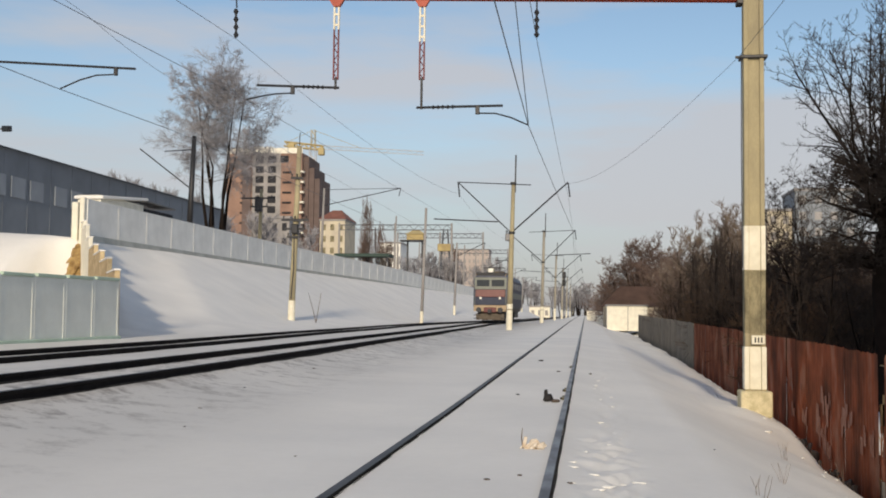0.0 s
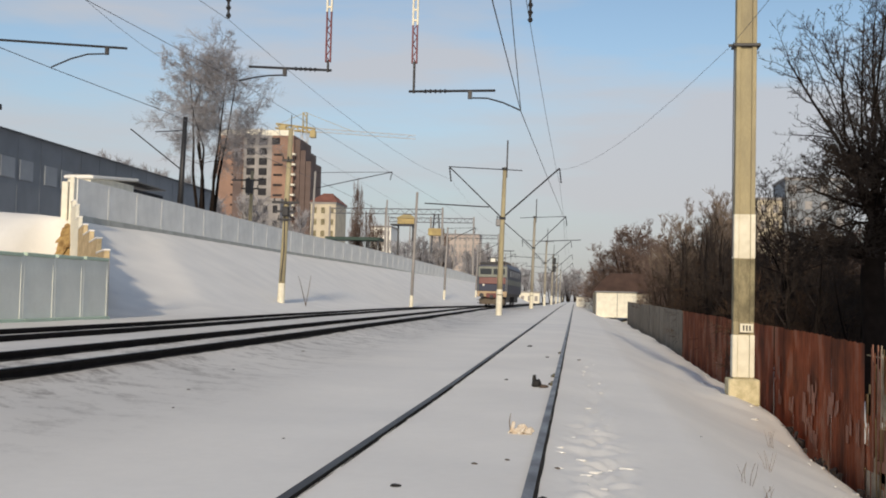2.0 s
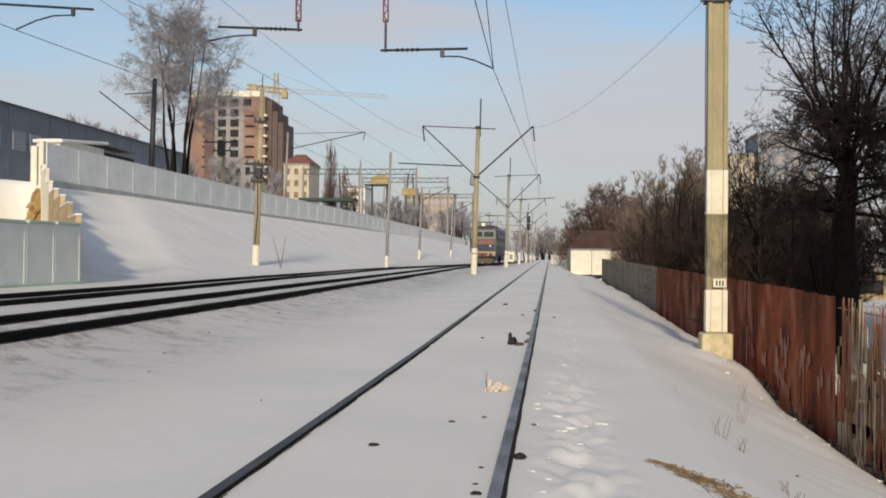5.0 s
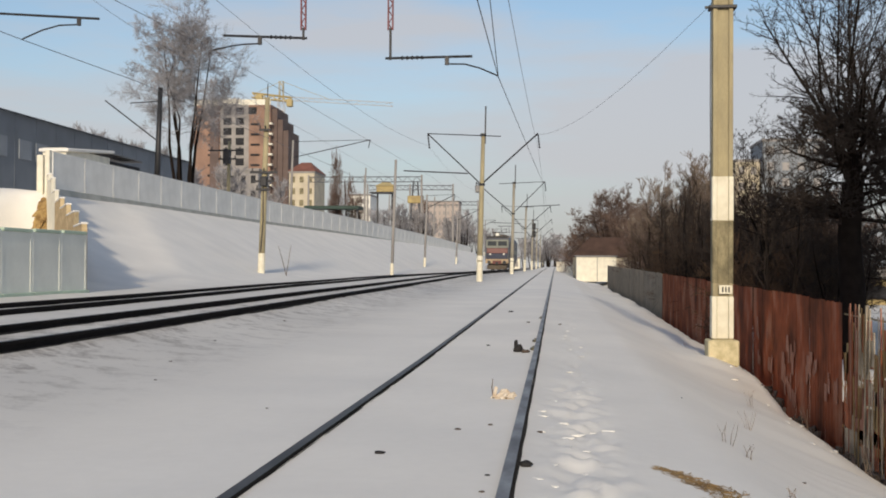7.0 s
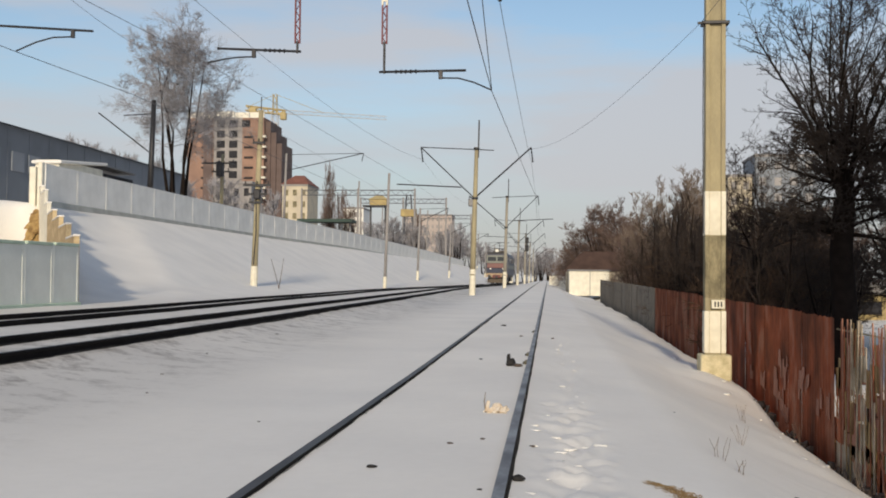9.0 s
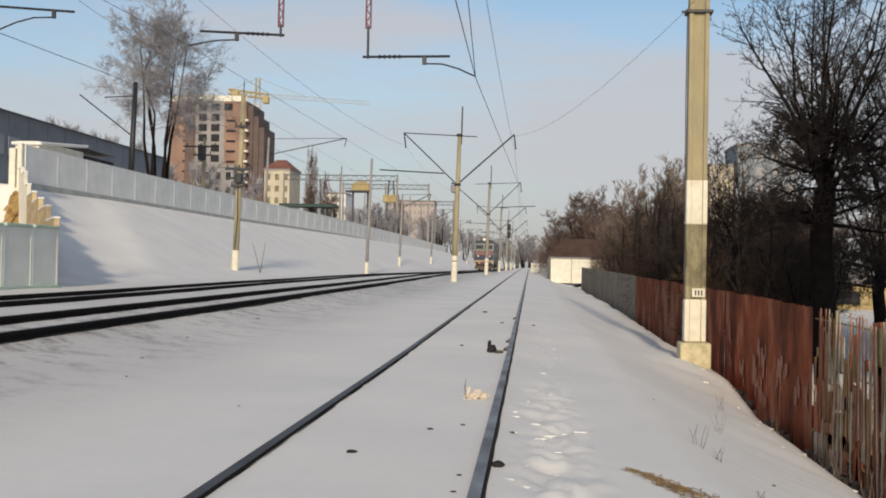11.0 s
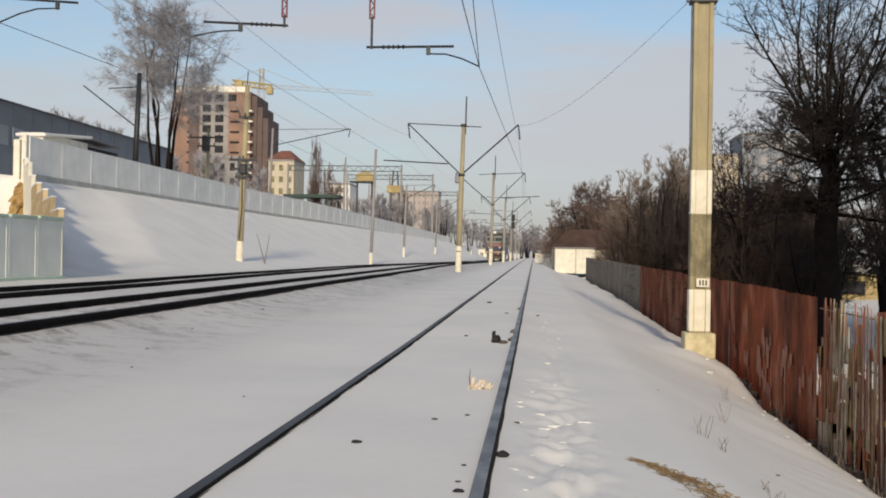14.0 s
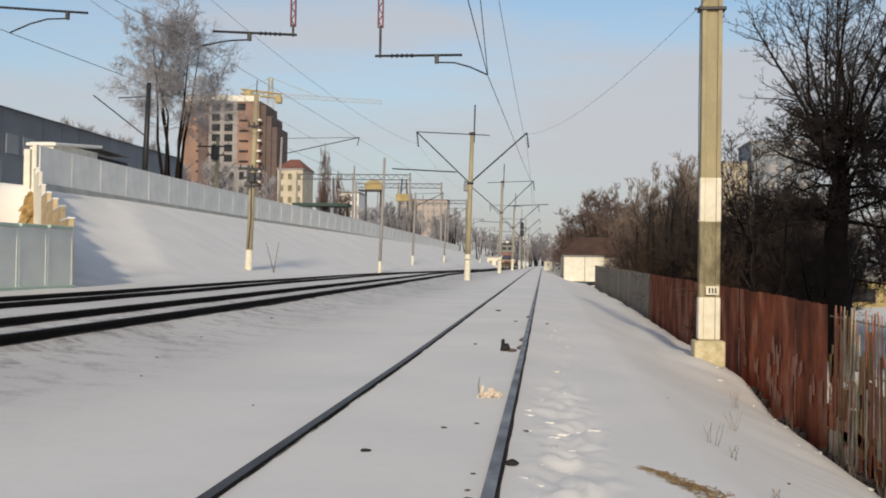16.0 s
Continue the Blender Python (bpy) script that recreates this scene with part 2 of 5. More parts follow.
def box(bm, size, at=(0, 0, 0), rot=(0, 0, 0), bevel=0.0, mat=0):
    """A box with its centre at a place."""
    r = bmesh.ops.create_cube(bm, size=1.0)
    vs = r["verts"]
    bmesh.ops.scale(bm, vec=size, verts=vs)
    if bevel:
        es = list({e for v in vs for e in v.link_edges})
        b = bmesh.ops.bevel(bm, geom=es, offset=bevel, segments=1, affect="EDGES")
        vs = list({v for f in b["faces"] for v in f.verts} | {v for v in vs if v.is_valid})
        vs = list({v for v0 in vs for f in v0.link_faces for v in f.verts})
    M = pose(*at, *rot)
    bmesh.ops.transform(bm, matrix=M, verts=vs)
    for f in {f for v in vs for f in v.link_faces}:
        f.material_index = mat
    return vs


def tube(bm, pts, radii, sides=6, cap=True, mat=0):
    """A tapered tube through points."""
    pts = [Vector(p) for p in pts]
    if not hasattr(radii, "__len__"):
        radii = [radii] * len(pts)
    rings = []
    for i, p in enumerate(pts):
        d = (pts[min(i + 1, len(pts) - 1)] - pts[max(i - 1, 0)]).normalized()
        a = d.cross(Vector((0, 0, 1)) if abs(d.z) < 0.9 else Vector((0, 1, 0))).normalized()
        b = a.cross(d)
        rings.append([bm.verts.new(p + radii[i] * (math.cos(2 * math.pi * k / sides) * a + math.sin(2 * math.pi * k / sides) * b)) for k in range(sides)])
    for r0, r1 in zip(rings, rings[1:]):
        for k in range(sides):
            f = bm.faces.new((r0[k], r0[(k + 1) % sides], r1[(k + 1) % sides], r1[k]))
            f.material_index = mat
    if cap and sides > 2:
        for r in (rings[0][::-1], rings[-1]):
            bm.faces.new(r).material_index = mat
    return rings


def lerp_table(table, v):
    xs = [r[0] for r in table]
    return float(np.interp(v, xs, [r[1] for r in table]))


# ---- plan ----
FENCE_X = 4.7
FENCE_FOOT = [(-60, -2.1), (8, -1.95), (17, -1.79), (19.6, -1.74), (22.4, -1.69), (24.4, -1.43), (26.1, -1.29), (37, -1.22), (58, -0.89), (98, -0.73), (160, -0.5), (3000, -0.5)]
FENCE_TOP = [(-60, 0.6), (8, 0.65), (18, 0.71), (24, 0.77), (47, 0.98), (98, 1.37)]
TRACK_A = [(-60, -6.9), (12, -6.95), (20, -7.05), (35, -7.3), (50, -7.5), (70, -7.9), (82, -8.2), (94, -8.36), (108, -8.15), (122, -7.7), (134, -7.3), (148, -6.95), (164, -6.65), (185, -6.3), (230, -6.0), (300, -5.9), (500, -5.9)]
TRACK_B = [(-60, -11.3), (20, -11.45), (30, -11.7), (48, -12.7), (62, -13.1), (80, -14.0), (100, -14.2), (122, -13.6), (148, -12.8), (185, -12.2), (300, -11.8), (500, -11.8)]
SIDING = [(-60, -1.05), (300, -1.05), (400, -1.6), (500, -3.0)]
RISE = [(-60, 0.0), (15, 0.0), (25, 0.05), (50, 0.17), (100, 0.43), (144, 0.65), (250, 0.95), (500, 1.2), (5000, 2.0)]
UPPER_X = [(-60, -27), (100, -27), (140, -25.5), (220, -24), (600, -24)]


MAIN_CLIMB = 0.35   # share of the rise that the nearer main line takes


def rough(x, y):
    lump = 1.0 + 1.6 * max(0.0, 1 - abs(x - 3.6) / 2.2)
    if x < -15.5:
        lump = 0.08
    drift = noise.noise((x * 0.9, y * 0.7, 2.0)) * 0.09 * max(0.0, 1 - abs(x - 3.9) / 1.2)
    return (noise.noise((x * 0.34, y * 0.22, 0.0)) * 0.045 + noise.noise((x * 1.9, y * 1.3, 5.0)) * 0.003) * lump + drift


def ground(x, y):
    """Height of the snow."""
    foot = lerp_table(FENCE_FOOT, y)
    a, b, up = lerp_table(TRACK_A, y), lerp_table(TRACK_B, y), lerp_table(UPPER_X, y)
    lift = lerp_table(RISE, y)
    # the snow breaks off in a crest a little before the fence
    crest = FENCE_X - 0.27 + 0.10 * noise.noise((y * 0.8, 3.0, 0.0)) + 0.05 * noise.noise((y * 2.7, 8.0, 0.0))
    edge = 1.28 - (1.28 - lerp_table(FENCE_FOOT, y * FENCE_X / crest)) * crest / FENCE_X
    # the bank begins with a steep end towards the viewer
    run = 2.2 + 7.0 * min(1.0, max(0.0, (-26.8 - x) / 1.2))
    u = min(1.0, max(0.0, (y - 53.0 + run - 1.9 * min(1.0, max(0.0, x + 26.2)) + 1.78 * min(9.0, max(0.0, x + 26))) / run))
    bank = 0.12 + 0.88 * u * u * (3 - 2 * u)
    prof = [(-2500, 22.0), (-300, 14.0), (-90, 8.0), (up - 16, 5.9 * bank), (up - 1, 5.15 * bank), (up + 0.6, 5.0 * bank), (up + 9.0, 0.62 + 0.15 * bank), (up + 11.3, 0.36), (max(min(b - 2.2, -14.6), up + 11.4), 0.24), (b - 1.2, 0.25), (b - 0.9, 0.26), (b + 0.9, 0.26), (b + 1.3, 0.26), (a - 1.3, 0.27 + MAIN_CLIMB * lift), (a - 0.9, 0.275 + MAIN_CLIMB * lift),
            (a + 0.9, 0.275 + MAIN_CLIMB * lift), (a + 1.15, 0.20 + MAIN_CLIMB * lift), (a + 2.2, 0.03 + lift * 0.6), (-3.2, -0.03 + lift), (-1.9, -0.032 + lift), (-0.28, -0.036 + lift), (0.2, -0.10 + lift), (1.3, -0.20 + lift * 0.9), (2.6, -0.32 + 0.30 * edge + lift * 0.4), (3.6, 0.66 * edge - 0.08), (crest, edge), (crest + 0.14, foot - 0.12), (FENCE_X, foot - 0.2), (6.0, foot + 0.05), (30, -0.6), (2500, 6.0)]
    z = float(np.interp(x, [p[0] for p in prof], [p[1] for p in prof]))
    # added hollow behind the wing wall, lengthens its shadow on the bank
    behind_wall = y - 52.8 + 1.77 * (x + 26.1)
    if -27 < x < -15 and 0 < behind_wall < 12:
        z -= 0.75 * math.sin(math.pi * min(1.0, (behind_wall + 2.5) / 14.5)) * min(1.0, max(0.0, z - 0.3) / 1.5) * min(1.0, (x + 27) / 1.5)
    near = max(0.0, 1 - max(0.0, y - 60) / 200)
    quiet = min(1.0, min(abs(x + 1.05 - s) for s in (-0.76, 0.76)) / 0.5) * min(1.0, min(abs(x - t - s) for t in (a, b) for s in (-0.8, 0.8)) / 0.6)
    trod = max(0.0, 1 - abs(x - 0.20 - 0.004 * y) / 0.40) * max(0.0, 1 - y / 34)
    z += trod * (noise.noise((x * 5.0, y * 2.6, 9.0)) * 0.07 + noise.noise((x * 8.0, y * 5.0, 3.0)) * 0.08 - 0.01)
    return z + rough(x, y) * near * quiet


def build_ground():
    xs = [-2500, -1200, -600, -300, -180, -120, -90, -75, -60, -50, -44, -40]
    xs += list(np.arange(-38, -16, 0.5)) + list(np.arange(-16, -4, 0.3)) + list(np.arange(-4, -0.6, 0.16)) + list(np.arange(-0.6, -0.25, 0.08)) + list(np.arange(-0.25, 0.75, 0.05)) + list(np.arange(0.75, 1.2, 0.08)) + list(np.arange(1.2, 4.1, 0.16)) + list(np.arange(4.1, 4.8, 0.05)) + list(np.arange(4.8, 6.2, 0.2)) + [6.5, 7, 8, 9, 11, 14, 18, 24, 32, 45, 70, 110, 200, 400, 900, 2500]
    ys = list(np.arange(-60, -4, 4.0)) + list(np.arange(-4, 3, 1.0)) + list(np.arange(3, 5, 0.2)) + list(np.arange(5, 12, 0.08)) + list(np.arange(12, 26, 0.22)) + list(np.arange(26, 49, 0.5)) + list(np.arange(49, 54, 0.2)) + list(np.arange(54, 62, 0.5)) + list(np.arange(62, 120, 2.0)) + list(np.arange(120, 300, 6.0)) + [310, 340, 400, 500, 700, 1000, 1600, 2500, 4000]
    verts = [(x, y, ground(x, y)) for y in ys for x in xs]
    n = len(xs)
    faces = [(j * n + i, j * n + i + 1, (j + 1) * n + i + 1, (j + 1) * n + i) for j in range(len(ys) - 1) for i in range(n - 1)]
    me = bpy.data.meshes.new("ground")
    me.from_pydata(verts, [], faces)
    me.materials.append(SNOW)
    for p in me.polygons:
        p.use_smooth = True
    tagged(new("ground", me), "trodden grey-white snow cover over railway ground", "snow", kind="structure")


build_ground()

# ---- tracks ----
RAIL = [(-0.0375, 0.0), (0.0375, 0.0), (0.0375, -0.035), (0.012, -0.055), (0.010, -0.15), (0.07, -0.18), (-0.07, -0.18), (-0.010, -0.15), (-0.012, -0.055), (-0.0375, -0.035)]


def rail_line(name, table, off, z, parent, climb, top, y0=-12, y1=480):
    bm = bmesh.new()
    ys = list(np.arange(y0, 60, 2.0)) + list(np.arange(60, y1, 8.0))
    rows = []
    for y in ys:
        x = lerp_table(table, y) + off
        zz = z + lerp_table(RISE, y) * climb
        rows.append([bm.verts.new((x + u, y, zz + v)) for u, v in RAIL])
    n = len(RAIL)
    for r0, r1 in zip(rows, rows[1:]):
        for k in range(n):
            f = bm.faces.new((r0[k], r0[(k + 1) % n], r1[(k + 1) % n], r1[k]))
            f.material_index = 1 if k == 0 else 0
    bmesh.ops.recalc_face_normals(bm, faces=bm.faces)
    return part(name, bm, [STEEL_SIDE, top], parent)


def rail_strip_line(table, off, z0, parent, width, y0=-12, y1=300, seed=0, climb=0.0):
    rnd = random.Random(seed)
    bm = bmesh.new()
    prev = None
    for y in list(np.arange(y0, 60, 0.5)) + list(np.arange(60, y1, 4.0)):
        x = lerp_table(table, y) + off
        z = z0 + lerp_table(RISE, y) * climb
        low = 0.02 if climb == 1 else 0.06
        w0, w1 = width * rnd.uniform(0.5, 1.1), width * rnd.uniform(0.5, 1.1)
        row = [bm.verts.new((x - w0, y, z - low)), bm.verts.new((x - w0 * 0.5, y, z + rnd.uniform(0, low / 2))), bm.verts.new((x + w1 * 0.5, y, z + rnd.uniform(0, low / 2))), bm.verts.new((x + w1, y, z - low))]
        if prev:
            for k in range(3):
                bm.faces.new((prev[k], prev[k + 1], row[k + 1], row[k]))
        prev = row
    return part("ballast", bm, BALLAST_AND_GAP, parent, "dark strip along the rail: bared crushed-stone ballast, by the siding a shaded gap")


def build_track(label, table, z, bare, half=0.8, climb=0.0):
    t = thing("railway_track", pose(0, 0, 0), label, "track", "railway tracks", "structure")
    for k, s in enumerate((-half, half)):
        rail_line("rail", table, s, z, t, climb, STEEL_TOP if bare or s < 0 else PALE_TOP)
        # siding: narrow dark strip stands for the shaded gap beside each rail
        if not bare:
            rail_strip_line(table, s + 0.046, z - 0.036, t, 0.012 + 0.01 * k, seed=k + 7, climb=climb)
        if bare:
            rail_strip_line(table, s, z - 0.13, t, bare, seed=k, climb=climb)


def rail_joints():
    for x, y in ((-0.345, 16.9), (-0.345, 18.6), (-0.345, 26.0)):
        e = thing("rail_joint", pose(x, y, lerp_table(RISE, y)), "rusty bolted joint bar at the foot of a rail", "joint bar", "rail joints")
        bm = bmesh.new()
        box(bm, (0.05, 0.55, 0.07), (0, 0, -0.04), bevel=0.01)
        part("bar", bm, STAINED, e)
        for k in (-0.18, -0.06, 0.06, 0.18):
            bm = bmesh.new()
            tube(bm, [(-0.02, k, -0.04), (-0.05, k, -0.04)], 0.018, 6)
            part("bolt", bm, STEEL_SIDE, e)


build_track("steel rails of a quiet siding sunk in snow", SIDING, 0.0, 0.0, 0.76, 1.0)
rail_joints()
build_track("main line of dark steel rails with snow-free ballast strips", TRACK_A, 0.40, 0.13, climb=MAIN_CLIMB)
build_track("main line of dark steel rails below a snowy bank", TRACK_B, 0.38, 0.10)


# ---- poles, portal beam and wires ----
def near_pole():
    """H-section concrete pole with painted bands."""
    e = thing("catenary_pole", pose(3.84, 25.4, -0.9), "ochre concrete catenary pole with white painted bands beside a fence", "pole")

    def section(bm, z0, z1, grow=0.0):
        # flanges on the two sides and a recessed web
        w = 0.46 + 2 * grow
        for s in (-1, 1):
            box(bm, (0.10 + grow, 0.30 + 2 * grow, z1 - z0), (s * (w / 2 - 0.05), 0, (z0 + z1) / 2), bevel=0.012)
        box(bm, (w - 0.16, 0.20 + 2 * grow, z1 - z0 - 0.002), (0, 0.01, (z0 + z1) / 2))

    bm = bmesh.new()
    section(bm, 0.3, 10.6)
    part("shaft", bm, CONCRETE_POLE, e)
    bm = bmesh.new()
    box(bm, (0.70, 0.66, 0.60), (0, 0, 0.20), bevel=0.03)
    part("foundation_block", bm, BLOCK_OCHRE, e, "yellowed concrete foundation block")
    bm = bmesh.new()
    section(bm, 0.53, 1.5, 0.012)
    part("white_band", bm, WHITE_PAINT, e, "white painted lower band")
    bm = bmesh.new()
    section(bm, 3.26, 4.28, 0.008)
    part("white_band", bm, WHITE_PAINT, e, "white painted upper band")
    bm = bmesh.new()
    section(bm, 1.80, 3.25, 0.004)
    part("stained_section", bm, STAINED, e, "dark-stained middle of the shaft")
    plate = bmesh.new()
    box(plate, (0.30, 0.02, 0.20), (0.06, -0.19, 1.66), bevel=0.006)
    plate = part("number_plate", plate, WHITE_PAINT, e, "small white enamel plate with dark bars")
    bm = bmesh.new()
    for k in (-0.07, 0.0, 0.07):
        box(bm, (0.035, 0.008, 0.12), (0.06 + k, -0.204, 1.66))
    part("marking", bm, DARK_METAL, plate)
    bm = bmesh.new()
    box(bm, (0.62, 0.40, 0.07), (0, 0, 8.22), bevel=0.01)
    box(bm, (0.10, 0.06, 0.05), (-0.36, -0.1, 8.22))
    part("clamp", bm, DARK_METAL, e, "dark iron clamp")
    bm = bmesh.new()
    box(bm, (0.14, 0.36, 0.28), (-0.30, 0, 9.62), bevel=0.01)
    part("beam_bracket", bm, DARK_METAL, e)
    bm = bmesh.new()
    tube(bm, [(-0.27, -0.13, 3.3), (-0.29, -0.14, 6.0), (-0.28, -0.13, 8.2)], 0.012, 5)
    part("earth_wire", bm, WIRE, e)


near_pole()


def hanger(e, x, z_top, z_white, z_low, z_arm):
    """A red and white strut hanging from the portal beam."""
    bm = bmesh.new()
    for s in (-1, 1):
        box(bm, (0.035, 0.05, z_top - z_low), (x + s * 0.055, 25.4, (z_top + z_low) / 2))
    st = part("strut", bm, MAROON, e, "dark maroon lattice strut")
    bm = bmesh.new()
    for s in (-1, 1):
        box(bm, (0.041, 0.056, z_top - z_white), (x + s * 0.055, 25.4, (z_top + z_white) / 2 - 0.02))
    for k in range(4):
        box(bm, (0.10, 0.03, 0.05), (x, 25.4, z_white + 0.1 + k * 0.26))
    part("white_marking", bm, WHITE_PAINT, st)
    bm = bmesh.new()
    n = int((z_white - z_low) / 0.16)
    for k in range(n):
        a, b = (-0.05, 0.05) if k % 2 else (0.05, -0.05)
        tube(bm, [(x + a, 25.4, z_low + k * 0.16), (x + b, 25.4, z_low + (k + 1) * 0.16)], 0.012, 4)
    part("lacing", bm, MAROON, st)
    bm = bmesh.new()
    v = [bm.verts.new(p) for p in ((x - 0.21, 25.34, z_top + 0.03), (x + 0.21, 25.34, z_top + 0.03), (x + 0.08, 25.34, z_top - 0.18), (x - 0.08, 25.34, z_top - 0.18))]
    f = bm.faces.new(v)
    g = bmesh.ops.extrude_face_region(bm, geom=[f])
    bmesh.ops.translate(bm, vec=(0, 0.12, 0), verts=[q for q in g["geom"] if isinstance(q, bmesh.types.BMVert)])
    bmesh.ops.recalc_face_normals(bm, faces=bm.faces)
    part("gusset", bm, RED_PAINT, e)
    bm = bmesh.new()
    tube(bm, [(x, 25.4, z_low + 0.05), (x, 25.4, z_arm)], 0.03, 6)
    part("drop_rod", bm, DARK_METAL, e)


def insulator(bm, a, b, n, r):
    a, b = Vector(a), Vector(b)
    d = (b - a) / n
    pts, rad = [], []
    for k in range(n):
        pts += [a + d * (k + 0.15), a + d * (k + 0.5), a + d * (k + 0.85)]
        rad += [r * 0.45, r, r * 0.45]
    tube(bm, pts, rad, 8)


def arm(e, x0, z0, x1, z1, xc, tip, y=25.4):
    """Horizontal register tube with insulators and a curved steady arm."""
    bm = bmesh.new()
    tube(bm, [(x0, y, z0), (x1, y, z1)], 0.032, 6)
    part("register_tube", bm, DARK_METAL, e)
    bm = bmesh.new()
    s = 1 if x1 > x0 else -1
    insulator(bm, (x0 + 0.35 * s, y, z0 + (z1 - z0) * 0.17), (x0 + 0.95 * s, y, z0 + (z1 - z0) * 0.46), 5, 0.055)
    part("insulator", bm, DARK_METAL, e, "dark ribbed insulator")
    zc = z0 + (z1 - z0) * (xc - x0) / (x1 - x0)
    bm = bmesh.new()
    box(bm, (0.10, 0.06, 0.22), (xc, y, zc - 0.09), bevel=0.01)
    part("clip", bm, DARK_METAL, e)
    bm = bmesh.new()
    xt, zt = tip
    tube(bm, [(xc, y, zc - 0.17), (xc + (xt - xc) * 0.35, y, zc - 0.18), (xc + (xt - xc) * 0.65, y, zc - 0.18 + (zt - zc + 0.18) * 0.35), (xt, y, zt)], 0.020, 6)
    part("steady_arm", bm, DARK_METAL, e)


def portal():
    e = thing("portal_beam", pose(0, 0, 0), "red steel portal beam with hanging struts over the tracks", "beam")
    bm = bmesh.new()
    a, b = Vector((-8.9, 25.4, 9.16)), Vector((3.62, 25.4, 8.74))
    d = b - a
    for s in (-1, 1):
        box(bm, (d.length, 0.05, 0.15), (a + b) / 2 + Vector((0, s * 0.10, 0)), (0, math.degrees(math.atan2(-d.z, d.x)), 0), bevel=0.01)
    for k in range(24):
        p = a + d * (k + 0.5) / 24
        box(bm, (0.05, 0.2, 0.04), p)
    part("beam", bm, RED_PAINT, e)
    hanger(e, -6.12, 8.98, 8.25, 6.98, 6.74)
    arm(e, -6.03, 6.78, -8.11, 6.88, -7.2, (-8.35, 6.53))
    hanger(e, -3.98, 8.92, 7.9, 6.94, 6.22)
    arm(e, -4.1, 6.26, -2.0, 6.28, -2.61, (-1.38, 5.8))
    bm = bmesh.new()
    tube(bm, [(-8.7, 25.4, 9.2), (-8.68, 25.4, 8.85)], 0.02, 5)
    insulator(bm, (-8.7, 25.4, 8.85), (-8.68, 25.4, 8.06), 4, 0.07)
    part("insulator", bm, DARK_METAL, e, "dark hanging insulator string")
    bm = bmesh.new()
    tube(bm, [(-1.2, 25.4, 8.84), (-1.2, 25.4, 8.6)], 0.02, 5)
    insulator(bm, (-1.2, 25.4, 8.62), (-1.2, 25.4, 7.9), 4, 0.07)
    part("insulator", bm, DARK_METAL, e, "dark hanging insulator string")


portal()


def register_arm():
    """The arm over the farther main line, held by a strut on a post beyond the bank fence."""
    e = thing("register_arm", pose(0, 0, 0), "dark steel register arm on a post above the main line", "bracket")
    arm(e, -16.6, 7.72, -11.29, 7.35, -11.81, (-13.28, 6.88))
    bm = bmesh.new()
    tube(bm, [(-16.6, 25.4, ground(-16.6, 25.4) - 0.2), (-16.6, 25.4, 9.0)], [0.22, 0.16], 10)
    part("post", bm, CONCRETE_POLE, e)


register_arm()


def mast(x, y, h, label, arms=True, mirror=1, r0=0.195):
    z = ground(x, y)
    e = thing("catenary_mast", pose(x, y, z), label, "mast", "catenary masts")
    lean = 0.022 * h
    bm = bmesh.new()
    tube(bm, [(0, 0, 0), (lean, 0, h)], [r0, r0 * 0.66], 12)
    part("shaft", bm, CONCRETE_POLE if y < 100 else POLE_GREY, e, smooth=True)
    bm = bmesh.new()
    tube(bm, [(0, 0, -0.2), (0.03, 0, 1.35)], [r0 * 1.10, r0 * 1.03], 12)
    part("white_band", bm, WHITE_PAINT, e, "white painted foot")
    bm = bmesh.new()
    tube(bm, [(0.035, 0, 1.42), (0.035, 0, 1.75)], [r0 * 1.04, r0 * 1.03], 12)
    part("white_band", bm, WHITE_PAINT, e)
    if not arms:
        return e
    for zz in (h * 0.655, h * 0.99):
        bm = bmesh.new()
        tube(bm, [(lean * zz / h, 0, zz - 0.08), (lean * zz / h, 0, zz + 0.08)], r0 * 1.05, 12)
        part("clamp", bm, DARK_METAL, e)
    m = mirror
    k = h / 10.0
    bm = bmesh.new()
    tube(bm, [(0.1, 0, 6.55 * k), (3.9 * m, 0, 9.98 * k)], 0.055, 6)
    part("strut", bm, DARK_METAL, e, "dark steel bracket strut")
    bm = bmesh.new()
    tube(bm, [(0.1, 0, 6.55 * k), (-3.55 * m, 0, 10.0 * k)], 0.045, 6)
    part("strut", bm, DARK_METAL, e, "dark steel bracket strut")
    bm = bmesh.new()
    tube(bm, [(-3.6 * m, 0, 10.02 * k), (1.4 * m, 0, 9.8 * k)], 0.035, 6)
    part("tie_rod", bm, DARK_METAL, e)
    bm = bmesh.new()
    tube(bm, [(-5.2 * m, 0, 7.5 * k), (-0.8 * m, 0, 7.3 * k)], 0.045, 6)
    part("register_tube", bm, DARK_METAL, e)
    bm = bmesh.new()
    tube(bm, [(lean + 0.12, 0, h * 0.93), (lean + 0.16, 0, h + 1.85)], 0.05, 6)
    part("top_extension", bm, DARK_METAL, e)
    for sx, zz in ((3.9, 9.95), (-3.55, 9.98)):
        bm = bmesh.new()
        insulator(bm, (sx * m, 0, zz * k), (sx * m + 0.12, 0, (zz - 1.0) * k), 5, 0.07)
        part("insulator", bm, DARK_METAL, e)
    return e


mast(-5.12, 72, 10.0, "ochre concrete catenary mast with white foot and V-shaped brackets")
SLIM = mast(-5.72, 79, 6.9, "slim ochre pole with white foot behind a catenary mast", arms=False, r0=0.12)
bm = bmesh.new()
box(bm, (0.45, 0.4, 0.55), (0.0, -0.1, 6.75), bevel=0.05)
part("junction_box", bm, GREY_METAL, SLIM, "grey metal box on the pole top")
